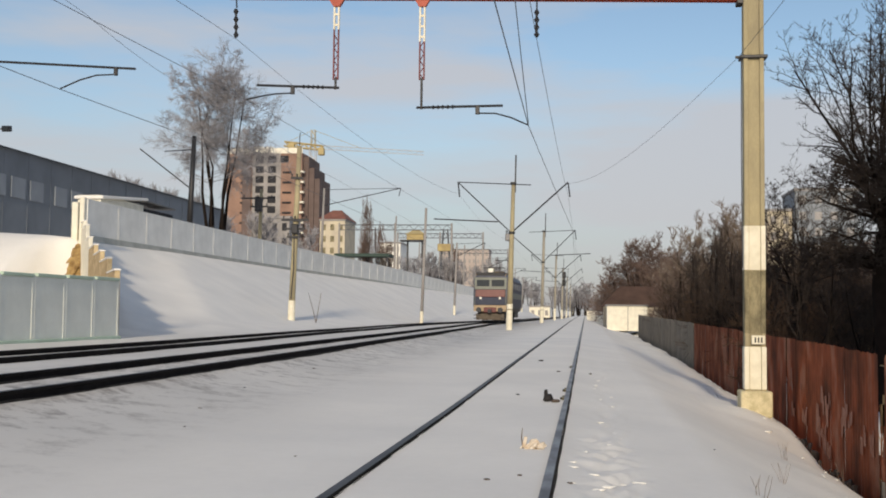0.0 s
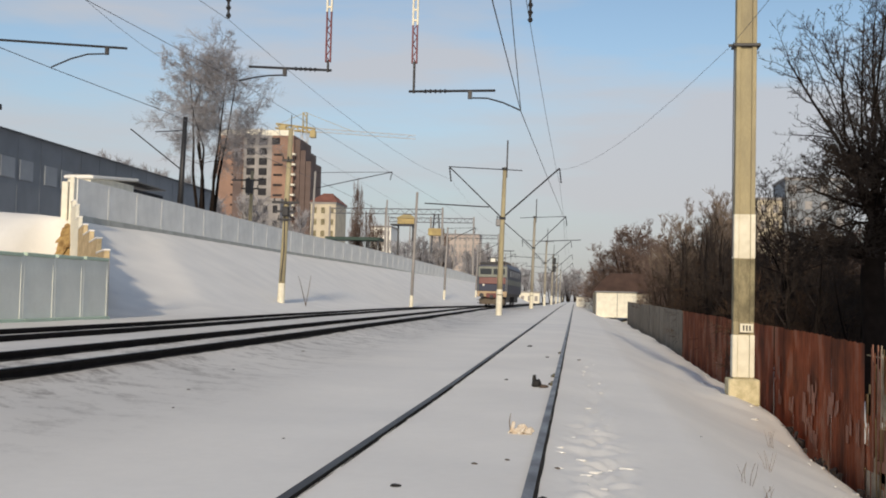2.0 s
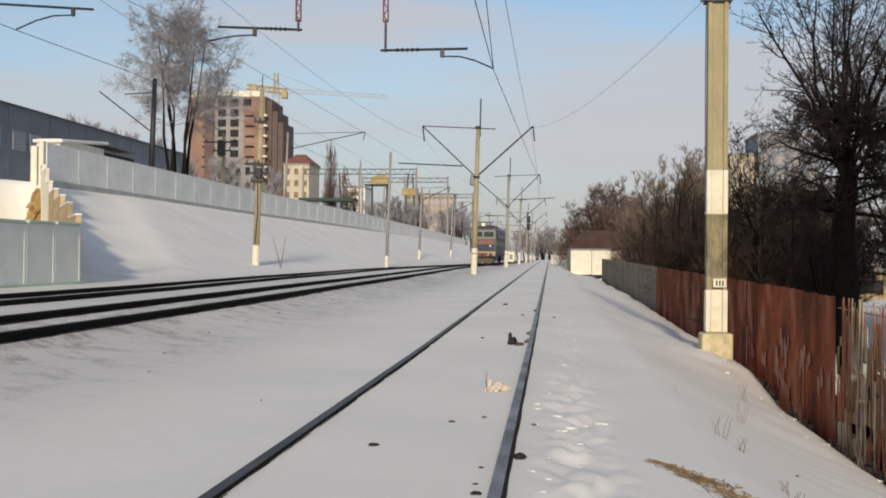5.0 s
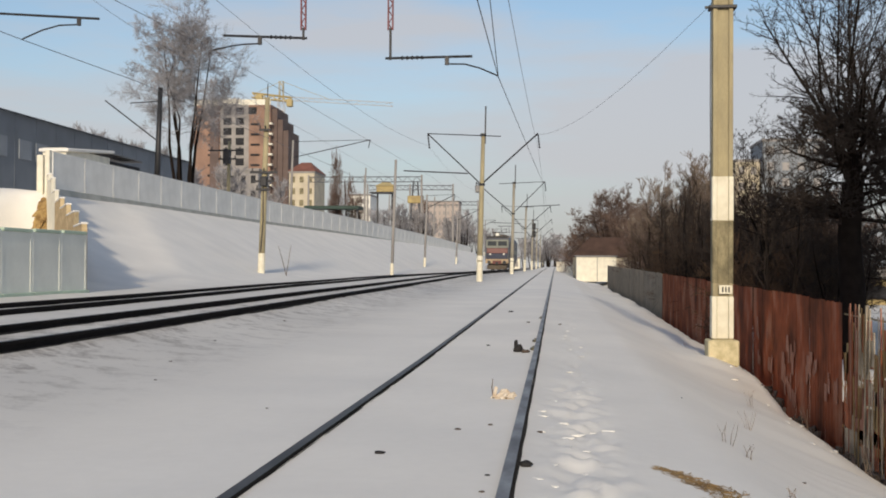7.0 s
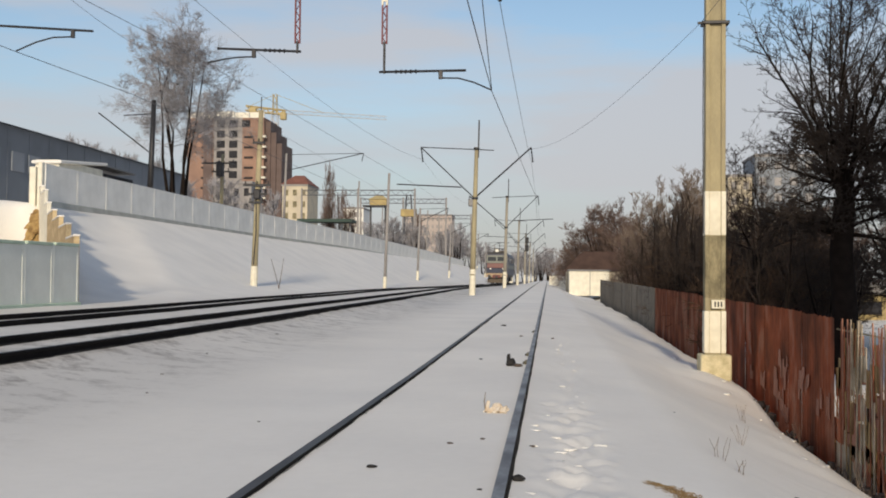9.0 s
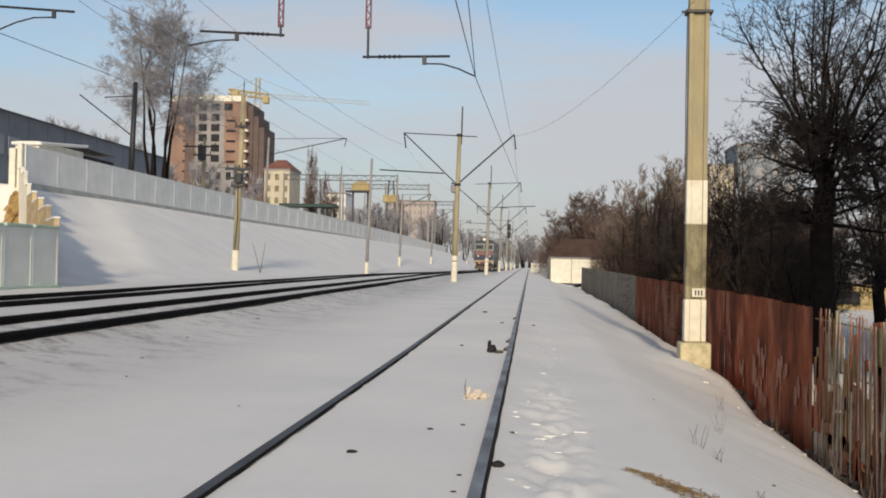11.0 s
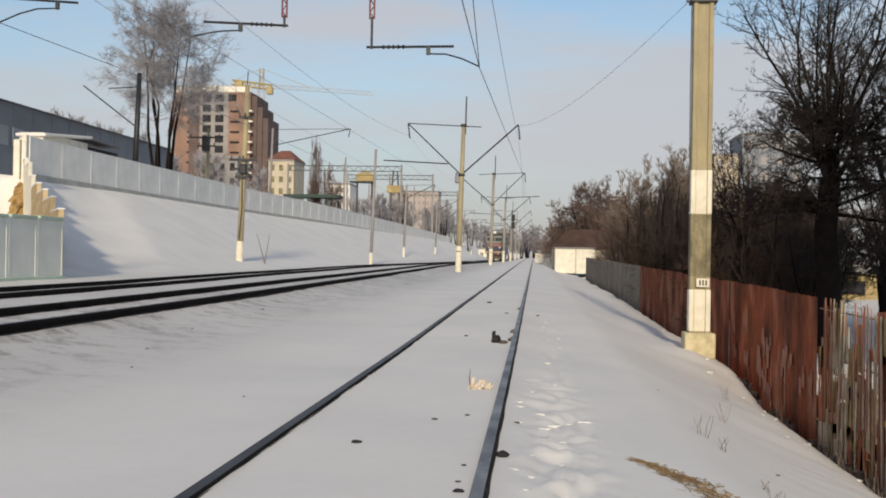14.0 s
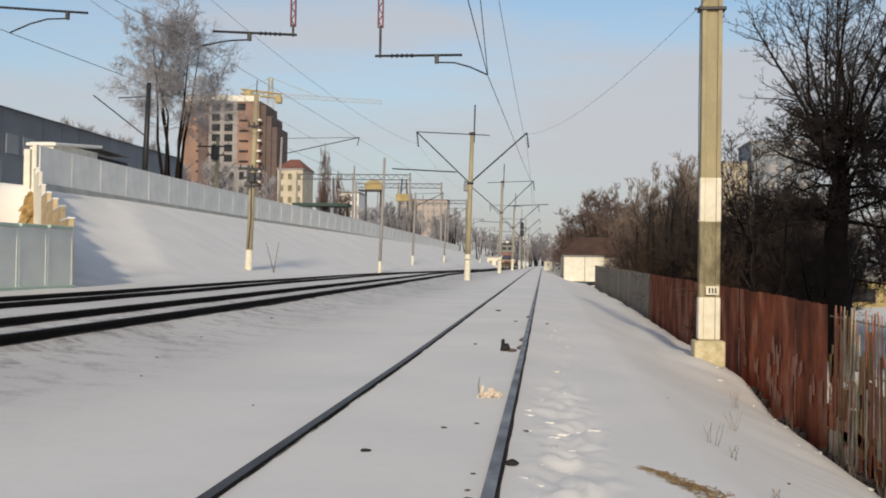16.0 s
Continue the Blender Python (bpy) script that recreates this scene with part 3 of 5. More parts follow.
for y in (116, 164, 212, 262, 320, 390):
    mast(-4.75, y, 10.0, "distant concrete catenary mast with white foot", mirror=-1 if y == 116 else 1)


def plain_mast(x, y, h, label, r0=0.16):
    z = ground(x, y)
    e = thing("catenary_mast", pose(x, y, z), label, "mast", "catenary masts")
    bm = bmesh.new()
    tube(bm, [(0, 0, 0), (0.03 * h, 0, h)], [r0, r0 * 0.7], 10)
    part("shaft", bm, GREY_CONCRETE, e, smooth=True)
    bm = bmesh.new()
    tube(bm, [(0, 0, -0.2), (0.035, 0, 1.2)], [r0 * 1.1, r0 * 1.05], 10)
    part("white_band", bm, WHITE_PAINT, e, "white painted foot")
    return e


def bracket_mast(x, y, h, label, reach=4.8):
    e = plain_mast(x, y, h, label)
    bm = bmesh.new()
    tube(bm, [(0.1, 0, h * 0.80), (reach, 0, h * 1.0)], 0.05, 6)
    part("strut", bm, DARK_METAL, e)
    bm = bmesh.new()
    tube(bm, [(0.1, 0, h * 0.985), (reach, 0, h * 1.0)], 0.03, 6)
    part("tie_rod", bm, DARK_METAL, e)
    bm = bmesh.new()
    insulator(bm, (reach, 0, h), (reach - 0.2, 0, h - 0.9), 5, 0.07)
    part("insulator", bm, DARK_METAL, e)
    return e


def back_bracket_mast():
    e = plain_mast(-28.9, 75, 8.9, "dark wooden pole with side bracket behind the bank fence", 0.24)
    e.children[0].data.materials[0] = DARK_METAL
    bm = bmesh.new()
    tube(bm, [(0.1, 0, 5.0), (-3.9, 0, 8.0)], 0.05, 6)
    part("strut", bm, DARK_METAL, e)
    bm = bmesh.new()
    tube(bm, [(0.1, 0, 7.9), (-2.0, 0, 7.8)], 0.04, 6)
    part("tie_rod", bm, DARK_METAL, e)


bracket_mast(-28.8, 114, 9.6, "dark mast with a long bracket behind the bank fence", 8.8)
back_bracket_mast()
plain_mast(-15.4, 100, 11.0, "thin grey concrete mast with white foot")
for y in (140, 185, 235, 290):
    bracket_mast(-17.2, y, 9.5, "thin distant grey mast with a bracket", 4.0)


def floodlight():
    e = thing("floodlight_post", pose(-23.15, 40, ground(-23.15, 40) - 0.2), "dark floodlight on a thin steel post behind the fence", "floodlight")
    z = 8.50 - (ground(-23.15, 40) - 0.2)
    bm = bmesh.new()
    tube(bm, [(-1.15, 0, 0), (-1.15, 0, z + 0.3)], [0.09, 0.06], 8)
    part("post", bm, GREY_METAL, e)
    bm = bmesh.new()
    tube(bm, [(-1.15, 0, z), (0.0, 0, z)], 0.03, 6)
    part("arm", bm, GREY_METAL, e)
    bm = bmesh.new()
    box(bm, (0.34, 0.25, 0.24), (0, 0, z), (8, 0, 0), bevel=0.03)
    lamp = part("lamp_head", bm, DARK_METAL, e)
    bm = bmesh.new()
    box(bm, (0.28, 0.03, 0.18), (0, -0.14, z - 0.02), (8, 0, 0), bevel=0.01)
    part("lamp_glass", bm, GLASS_DARK, lamp)


floodlight()


def post_with_arms():
    e = plain_mast(-17.95, 64, 10.75, "weathered leaning ochre pole with white foot and dark crossarms", 0.21)
    for c in e.children:
        if c.name.startswith("shaft"):
            c.data.materials[0] = CONCRETE_POLE
    for zz, w in ((8.75, 0.75), (6.15, 1.7), (5.6, 1.3), (5.1, 0.9)):
        bm = bmesh.new()
        box(bm, (w, 0.12, 0.14), (0.03 * zz, -0.24, zz), bevel=0.01)
        for k in (-0.42, 0.0, 0.42):
            insulator(bm, (0.03 * zz + k * w, -0.24, zz + 0.07), (0.03 * zz + k * w, -0.24, zz + 0.27), 2, 0.06)
        part("crossarm", bm, DARK_METAL, e)
    bm = bmesh.new()
    box(bm, (0.42, 0.35, 0.6), (0.2, -0.2, 5.6), bevel=0.05)
    part("switch_box", bm, DARK_METAL, e)
    bm = bmesh.new()
    tube(bm, [(0.14, -0.2, 5.3), (0.16, -0.22, 3.2), (0.02, -0.2, 1.3)], 0.035, 6)
    part("cable", bm, DARK_METAL, e, "dark cable down the pole")
    bm = bmesh.new()
    tube(bm, [(0.31, 0, 10.5), (0.34, 0, 11.6)], 0.03, 6)
    part("top_rod", bm, DARK_METAL, e)


post_with_arms()


def service_pole(x, y, top, label, arms, mat):
    """A pole behind the bank fence with dark crossarms: (height, half width, offset)."""
    z = ground(x, y) - 0.2
    e = thing("service_pole", pose(x, y, z), label, "pole", "service poles behind the bank")
    bm = bmesh.new()
    tube(bm, [(0, 0, 0), (0.1, 0, top - z)], [0.24, 0.16], 10)
    part("shaft", bm, mat, e, smooth=True)
    for h, w, off in arms:
        bm = bmesh.new()
        box(bm, (2 * w, 0.16, 0.16), (off, -0.22, h - z), bevel=0.02)
        for k in (-0.8, 0.0, 0.8):
            insulator(bm, (off + k * w, -0.22, h - z + 0.08), (off + k * w, -0.22, h - z + 0.38), 2, 0.09)
        part("crossarm", bm, DARK_METAL, e)
    return e


BOXED = service_pole(-34.5, 110, 14.3, "weathered pole with a dark transformer behind the fence", ((13.3, 1.9, -0.2), (12.4, 1.0, 0.0)), CONCRETE_POLE)
bm = bmesh.new()
box(bm, (0.75, 0.6, 1.5), (0.0, -0.5, 12.6 - BOXED.location.z), bevel=0.08)
part("transformer", bm, DARK_METAL, BOXED, "dark transformer box")


def wire(name, pts, r, label, sag=0.0):
    bm = bmesh.new()
    out = []
    for a, b in zip(pts, pts[1:]):
        a, b = Vector(a), Vector(b)
        for k in range(8):
            u = k / 8
            out.append(a.lerp(b, u) - Vector((0, 0, 4 * sag * u * (1 - u))))
    out.append(Vector(pts[-1]))
    tube(bm, out, r, 4)
    return tagged(mesh_ob(name, bm, WIRE), label, "wire")


wire("contact_wire", [(-1.15, -20, 5.85), (-1.38, 25.4, 5.78), (-0.9, 72, 6.9), (-1.2, 116, 6.6), (-1.2, 260, 6.6)], 0.010, "dark contact wire over the siding")
wire("messenger_wire", [(-1.15, -20, 8.3), (-1.2, 25.4, 7.9), (-1.2, 72, 9.2), (-1.2, 116, 9.2), (-1.2, 260, 9.2)], 0.008, "dark messenger wire over the siding", 0.25)
wire("dropper_wire", [(-1.38, 25.4, 5.8), (-1.5, 22.0, 7.9)], 0.01, "thin dropper wire between catenary wires")
wire("contact_wire", [(-11.7, -20, 6.6), (-8.35, 25.4, 6.5), (-8.4, 72, 7.3), (-8.6, 116, 7.2), (-8.6, 300, 7.2)], 0.007, "dark contact wire over the main line")
wire("messenger_wire", [(-9.1, -20, 8.2), (-8.68, 25.4, 8.06), (-8.6, 72, 9.4), (-8.6, 116, 9.4), (-8.6, 300, 9.4)], 0.007, "dark messenger wire over the main line", 0.55)
wire("contact_wire", [(-16.0, -20, 6.9), (-13.28, 25.4, 6.86), (-12.75, 31.7, 6.86), (-12.9, 60, 7.0), (-14.4, 140, 7.2), (-14.6, 300, 7.2)], 0.010, "dark contact wire over the far main line")
wire("messenger_wire", [(-8.6, -20, 8.4), (-12.0, 24, 8.4), (-12.7, 32, 8.4), (-13.7, 60, 8.6), (-14.3, 140, 8.8), (-14.6, 300, 8.8)], 0.007, "dark messenger wire over the far main line", 0.1)
wire("feeder_wire", [(6.2, -3, 11.5), (3.5, 25.3, 7.32), (-1.24, 72, 10.1)], 0.007, "thin feeder wire from pole clamp to mast", 0.72)


# ---- fences ----
def sheet_fence():
    """Rust-brown sheet fence, then weathered grey boards farther off."""
    e = thing("sheet_fence", pose(0, 0, 0), "rust-brown metal sheet fence along the snowy path", "fence")
    rnd = random.Random(4)
    y = 18.2
    while y < 47.0:
        w = 1.15
        z0, z1 = lerp_table(FENCE_FOOT, y + w / 2) - 0.35, lerp_table(FENCE_TOP, y + w / 2) + rnd.uniform(-0.02, 0.02)
        bm = bmesh.new()
        # corrugated sheet
        n = 12
        lean = rnd.uniform(-0.015, 0.015)
        rows = []
        for k in range(n + 1):
            yy = y + (w - 0.004) * k / n
            dx = 0.007 * (k % 2) + rnd.uniform(-0.002, 0.002)
            rows.append((bm.verts.new((FENCE_X + dx, yy, z0)), bm.verts.new((FENCE_X + dx + lean, yy, z1 + rnd.uniform(-0.015, 0.015)))))
        for (a, b), (c, d) in zip(rows, rows[1:]):
            bm.faces.new((a, c, d, b))
        bmesh.ops.solidify(bm, geom=bm.faces[:], thickness=0.01)
        part("sheet_panel", bm, RUST_FENCE, e)
        if rnd.random() < 0.5:
            bm = bmesh.new()
            tube(bm, [(FENCE_X + 0.09, y, z0), (FENCE_X + 0.09, y, z1 - 0.05)], 0.04, 6)
            part("post", bm, GREY_METAL, e)
        y += w
    # pale flakes where the paint has peeled, in ragged upright strips
    for k in range(20):
        yy = 18.5 + 8.5 * rnd.random() ** 1.4
        z0, z1 = lerp_table(FENCE_FOOT, yy), lerp_table(FENCE_TOP, yy)
        h, w, zc = rnd.uniform(0.15, 0.65), rnd.uniform(0.08, 0.35), z0 + (z1 - z0) * rnd.uniform(0.12, 0.62)
        bm = bmesh.new()
        for j in range(3):
            box(bm, (0.008, w * rnd.uniform(0.3, 0.8), h * rnd.uniform(0.4, 1.0)), (FENCE_X - 0.03 + 0.003 * j, yy + w * rnd.uniform(-0.5, 0.5), zc + h * rnd.uniform(-0.3, 0.3)), (rnd.uniform(-7, 7), 0, 0), bevel=0.003)
        part("peeled_flake", bm, PEELED, e, "pale peeled paint")
    e = thing("board_fence", pose(0, 0, 0), "weathered grey board fence along the snowy path", "fence")
    while y < 98.0:
        w = 0.55
        z0, z1 = lerp_table(FENCE_FOOT, y) - 0.1, lerp_table(FENCE_TOP, y) + rnd.uniform(-0.03, 0.03)
        bm = bmesh.new()
        box(bm, (0.03, w - 0.03, z1 - z0), (FENCE_X + rnd.uniform(-0.015, 0.015), y + w / 2, (z0 + z1) / 2))
        part("board", bm, GREY_FENCE, e)
        y += w


sheet_fence()


def picket_fence():
    """The broken, see-through stretch: rails and narrow slats of uneven height."""
    e = thing("picket_fence", pose(0, 0, 0), "broken see-through fence of rusty slats and wire mesh", "fence")
    rnd = random.Random(8)
    for yy in np.arange(4.0, 18.2, 2.6):
        bm = bmesh.new()
        z0 = lerp_table(FENCE_FOOT, yy) - 0.2
        tube(bm, [(FENCE_X + 0.05, yy, z0), (FENCE_X + 0.05, yy, lerp_table(FENCE_TOP, yy))], 0.03, 6)
        part("post", bm, GREY_FENCE, e)
    for f in (0.12, 0.35, 0.62, 0.92):
        bm = bmesh.new()
        pts = [(FENCE_X + 0.06, yy, lerp_table(FENCE_FOOT, yy) * (1 - f) + lerp_table(FENCE_TOP, yy) * f) for yy in np.arange(4.0, 18.4, 1.3)]
        tube(bm, pts, 0.014, 5)
        part("cross_rail", bm, STAINED, e)
    # rusty sheet scraps still wired to the rails
    for k in range(150):
        yy = 18.1 - 8.6 * rnd.random() ** 1.5
        z0, z1 = lerp_table(FENCE_FOOT, yy), lerp_table(FENCE_TOP, yy)
        f = rnd.uniform(0.05, 0.85)
        bm = bmesh.new()
        box(bm, (0.01, rnd.uniform(0.10, 0.6), rnd.uniform(0.15, 0.75)), (FENCE_X + 0.035 + 0.004 * (k % 5), yy, z0 + (z1 - z0) * f), (rnd.uniform(-8, 8), 0, 0))
        part("sheet_scrap", bm, rnd.choice((RUST_FENCE, RUST_FENCE, PEELED, PALE_WOOD, DRY_GRASS)), e)
    y = 4.0
    while y < 18.1:
        z0, z1 = lerp_table(FENCE_FOOT, y) - 0.05, lerp_table(FENCE_TOP, y)
        zt = z0 + (z1 - z0) * rnd.choice((1.0, 0.98, 0.95, 0.7, 0.55))
        zb = z0 + (z1 - z0) * rnd.choice((0.0, 0.0, 0.0, 0.3, 0.5))
        if zt > zb + 0.3 and rnd.random() < 0.85:
            bm = bmesh.new()
            box(bm, (0.012, rnd.uniform(0.015, 0.05), zt - zb), (FENCE_X + rnd.uniform(-0.01, 0.02), y, (zt + zb) / 2), (rnd.uniform(-5, 5), 0, 0))
            part("slat", bm, rnd.choice((RUST_FENCE, RUST_FENCE, PEELED, PALE_WOOD, PALE_WOOD, DRY_GRASS)), e)
        y += rnd.uniform(0.035, 0.09)


picket_fence()


def panel_fence():
    """Light concrete panel fence on top of the bank."""
    e = thing("panel_fence", pose(0, 0, 0), "pale grey concrete panel fence on the snowy bank", "fence")
    y = 55.0
    while y < 300:
        w = 4.0
        x0, x1 = lerp_table(UPPER_X, y), lerp_table(UPPER_X, y + w)
        ang = math.degrees(math.atan2(-(x1 - x0), w))
        zb = 4.95 - 0.004 * max(0, y - 120)
        thing_panel(e, (x0 + x1) / 2, y + w / 2, zb, w, 2.35, ang, PANEL_GREY)
        bm = bmesh.new()
        box(bm, (0.16, w - 0.02, 0.62), (0, 0, 0), bevel=0.02)
        part("plinth", bm, BASE_STRIP, e, "weathered grey-green base strip").matrix_local = pose((x0 + x1) / 2 + 0.06, y + w / 2, zb + 0.05, 0, 0, ang)
        y += w


def thing_panel(e, x, y, zb, w, h, ang, mat):
    bm = bmesh.new()
    box(bm, (0.09, w - 0.012, h), (0, 0, h / 2), bevel=0.006)
    # raised rim round a recessed field
    for s in (-1, 1):
        box(bm, (0.016, 0.10, h - 0.04), (0.05, s * (w / 2 - 0.08), h / 2))
    for zz in (0.10, h - 0.10):
        box(bm, (0.016, w - 0.26, 0.12), (0.05, 0, zz))
    p = part("panel", bm, mat, e)
    p.matrix_local = pose(x, y, zb, 0, 0, ang)
    return p


panel_fence()


def gate_fence():
    """The lower light-green concrete fence with its end at the bank."""
    e = thing("gate_fence", pose(0, 0, 0), "light green-grey concrete panel fence beside the main line", "fence")
    y = 34.0
    for k in range(16):
        w = 1.85
        y -= w
        thing_panel(e, -15.5, y + w / 2, 0.1, w, 2.15 - 0.02 * k, 0, PANEL_GREEN)
        bm = bmesh.new()
        box(bm, (0.22, w - 0.02, 0.38), (-15.45, y + w / 2, 0.22), bevel=0.02)
        part("plinth", bm, PLINTH_GREEN, e)
        bm = bmesh.new()
        box(bm, (0.10, 0.10, 2.2 - 0.02 * k), (-15.5, y, 1.15), bevel=0.015)
        part("pillar", bm, PANEL_GREEN, e)
        bm = bmesh.new()
        box(bm, (0.17, w - 0.18, 0.10), (-15.48, y + w / 2, 2.28 - 0.02 * k), bevel=0.02)
        part("cap_strip", bm, PLINTH_GREEN, e, "green coping strip")


gate_fence()


def wing_wall():
    """Stepped concrete wall that holds the end of the bank, down to the low fence."""
    e = thing("wing_wall", pose(0, 0, 0), "stepped sandy concrete wing wall at the bank end", "wall")
    steps = ((-26.3, -25.3, 5.75), (-25.3, -24.0, 5.35), (-24.0, -22.8, 4.6), (-22.8, -21.0, 4.05), (-21.0, -19.2, 3.6), (-19.2, -17.4, 3.15), (-17.4, -15.75, 2.6))
    for k, (x0, x1, top) in enumerate(steps):
        y0, y1 = 52.8 - 1.771 * (x0 + 26.1), 52.8 - 1.771 * (x1 + 26.1)
        L = math.hypot(x1 - x0, y1 - y0)
        bm = bmesh.new()
        box(bm, (0.18, L - 0.015, top), (0, 0, 0), bevel=0.015)
        ob = part("wall_panel", bm, CREAM if k < 3 else SAND, e)
        ob.matrix_world = pose((x0 + x1) / 2, (y0 + y1) / 2, top / 2, 0, 0, math.degrees(math.atan2(-(x1 - x0), y1 - y0)))
        bm = bmesh.new()
        box(bm, (0.24, L - 0.015, 0.07), (0, 0, 0), bevel=0.02)
        ob = part("snow_cap", bm, SNOW, e)
        ob.matrix_world = pose((x0 + x1) / 2, (y0 + y1) / 2, top + 0.037, 0, 0, math.degrees(math.atan2(-(x1 - x0), y1 - y0)))


wing_wall()


def end_posts():
    for x, z0, h, w, g in ((-26.6, 2.4, 4.5, 0.34, 0.0), (-26.2, 2.4, 4.75, 0.26, -0.02)):
        bm = bmesh.new()
        box(bm, (w, 0.35, h), (x, 53 + g, z0 + h / 2), bevel=0.03)
        tagged(mesh_ob("gate_post", bm, CREAM), "cream-painted concrete gate post on the bank", "post", "gate posts")


end_posts()


def soil_scar():
    """Bare soil showing through the snow on the steep end of the bank."""
    for x, z, sx, sz, seed in ((-26.35, 3.95, 1.5, 1.5, 1), (-26.15, 3.0, 1.8, 1.7, 2), (-26.6, 3.3, 0.9, 1.2, 3)):
        y = 50.0
        while ground(x, y) < z and y < 54:
            y += 0.05
        bm = bmesh.new()
        bmesh.ops.create_icosphere(bm, subdivisions=4, radius=0.5)
        for v in bm.verts:
            k = 0.8 + 0.9 * noise.noise(v.co * 2.6 + Vector((seed * 7, 0, 0))) + 0.6 * noise.noise(v.co * 8 + Vector((seed, 3, 0)))
            v.co = Vector((v.co.x * sx * k, v.co.y * 0.16 * k, v.co.z * sz * 0.9 * k))
        ob = mesh_ob("soil_patch", bm, SOIL)
        ob.matrix_world = pose(x, y, z, -27, 0, 0)
        tagged(ob, "bare brown soil and dry grass on the bank end", "soil", kind="stuff")


soil_scar()


# ---- buildings ----
def warehouse():
    e = thing("warehouse", pose(0, 0, 0), "long dark grey metal warehouse behind the bank", "building")
    x = -45.0
    bm = bmesh.new()
    box(bm, (0.4, 112, 8.3), (x, 72, 9.6))
    part("wall", bm, WAREHOUSE, e)
    bm = bmesh.new()
    vs = [bm.verts.new(p) for p in ((x + 0.6, 14, 13.75), (x + 0.6, 129, 13.75), (x - 18, 129, 15.2), (x - 18, 14, 15.2))]
    bm.faces.new(vs)
    bmesh.ops.solidify(bm, geom=bm.faces[:], thickness=0.35)
    part("roof", bm, WAREHOUSE, e)
    bm = bmesh.new()
    box(bm, (17, 0.4, 8.3), (x - 8.7, 128, 9.6))
    part("gable_wall", bm, WAREHOUSE, e)
    for k in range(6):
        bm = bmesh.new()
        box(bm, (0.12, 2.1, 1.65), (x + 0.24, 73.5 + k * 2.9 + (1.2 if k > 3 else 0), 10.85), bevel=0.02)
        part("window", bm, STRIP_LIGHT, e, "pale translucent window strip")
    for k in range(30):
        bm = bmesh.new()
        box(bm, (0.03, 0.06, 8.2), (x + 0.21, 18 + k * 3.7, 9.6))
        part("wall_seam", bm, WAREHOUSE, e)


warehouse()


def hut():
    e = thing("flat_roof_hut", pose(-30.3, 65.2, 5.1), "small cream hut with a snowy flat roof behind the fence", "hut")
    bm = bmesh.new()
    box(bm, (1.5, 6.4, 3.2), (0, 0, 1.6), bevel=0.02)
    part("wall", bm, CREAM, e)
    bm = bmesh.new()
    box(bm, (1.9, 6.9, 0.2), (0.05, 0, 3.32), (4.6, 0, 0), bevel=0.05)
    part("roof", bm, SNOW, e, "snow-covered roof slab")
    bm = bmesh.new()
    box(bm, (1.4, 4.9, 3.0), (0.1, 5.75, 1.5))
    low = part("lean_to", bm, DARK_HOLE, e, "dark open lean-to")
    bm = bmesh.new()
    box(bm, (1.8, 5.0, 0.12), (0.1, 5.8, 3.45), (-1, 0, 0), bevel=0.02)
    part("roof", bm, GREY_METAL, low)


hut()


def apartment_tower():
    """Unfinished tower of brown brick with a concrete frame bay of dark openings."""
    y, floor = 280, 2.75
    e = thing("apartment_tower", pose(0, 0, 0), "unfinished brown brick apartment tower with bare concrete frame", "building")
    zt, zb = 44.3, 6.0
    bays = ((-97.4, -90.2, BRICK, "brick_bay"), (-90.2, -82.2, GREY_CONCRETE, "frame_bay"), (-82.2, -76.3, BRICK, "brick_bay"))
    for x0, x1, mat, name in bays:
        bm = bmesh.new()
        box(bm, (x1 - x0 - 0.01, 14, zt - zb), ((x0 + x1) / 2, y + 7 + (0.3 if mat is GREY_CONCRETE else 0), (zt + zb) / 2))
        part(name, bm, mat, e)
    # these slabs carry the wing's side shade in their dark colour
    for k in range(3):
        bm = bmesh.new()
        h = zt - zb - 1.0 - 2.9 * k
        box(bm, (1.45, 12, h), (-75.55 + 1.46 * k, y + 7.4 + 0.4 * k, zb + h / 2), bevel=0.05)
        part("shaded_wing", bm, DARKENED_BRICK, e, "brick wing stepping down, its shaded side put into the colour")
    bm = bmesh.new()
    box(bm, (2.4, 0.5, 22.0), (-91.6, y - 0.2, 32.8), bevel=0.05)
    part("dark_bay", bm, DARKENED_BRICK, e, "darker bay between brick walls")
    for i in range(9):
        bm = bmesh.new()
        box(bm, (1.3, 1.2, 0.5), (-76.2, y - 0.5, 16 + i * floor + 1.0), bevel=0.03)
        part("balcony", bm, CREAM, e, "pale balcony slab")
    for k, (xa, xb) in enumerate(((-97.4, -91.2), (-91.1, -84.5), (-84.3, -80.4), (-80.2, -76.3))):
        bm = bmesh.new()
        box(bm, (xb - xa, 0.5, 1.5), ((xa + xb) / 2, y + 0.2, zt + 0.6 + 0.25 * (k == 1)), bevel=0.04)
        part("parapet", bm, CREAM, e, "sunlit pale parapet")
    for i in range(11):
        z = 42.6 - i * floor
        for k, c in enumerate((-88.2, -84.75, -81.2)):
            if k == 2 and i > 0:
                continue
            bm = bmesh.new()
            box(bm, (2.2, 0.3, 1.85), (c, y + (0.2 if k < 2 else -0.1), z), bevel=0.02)
            part("window", bm, DARK_HOLE, e, "dark unglazed opening")
        for c in (-80.4, -92.2):
            if i:
                bm = bmesh.new()
                box(bm, (2.4, 0.5, 0.45), (c, y - 0.15, z - 0.9), bevel=0.03)
                part("scaffold_ledge", bm, DARK_HOLE, e, "dark timber ledge")


apartment_tower()


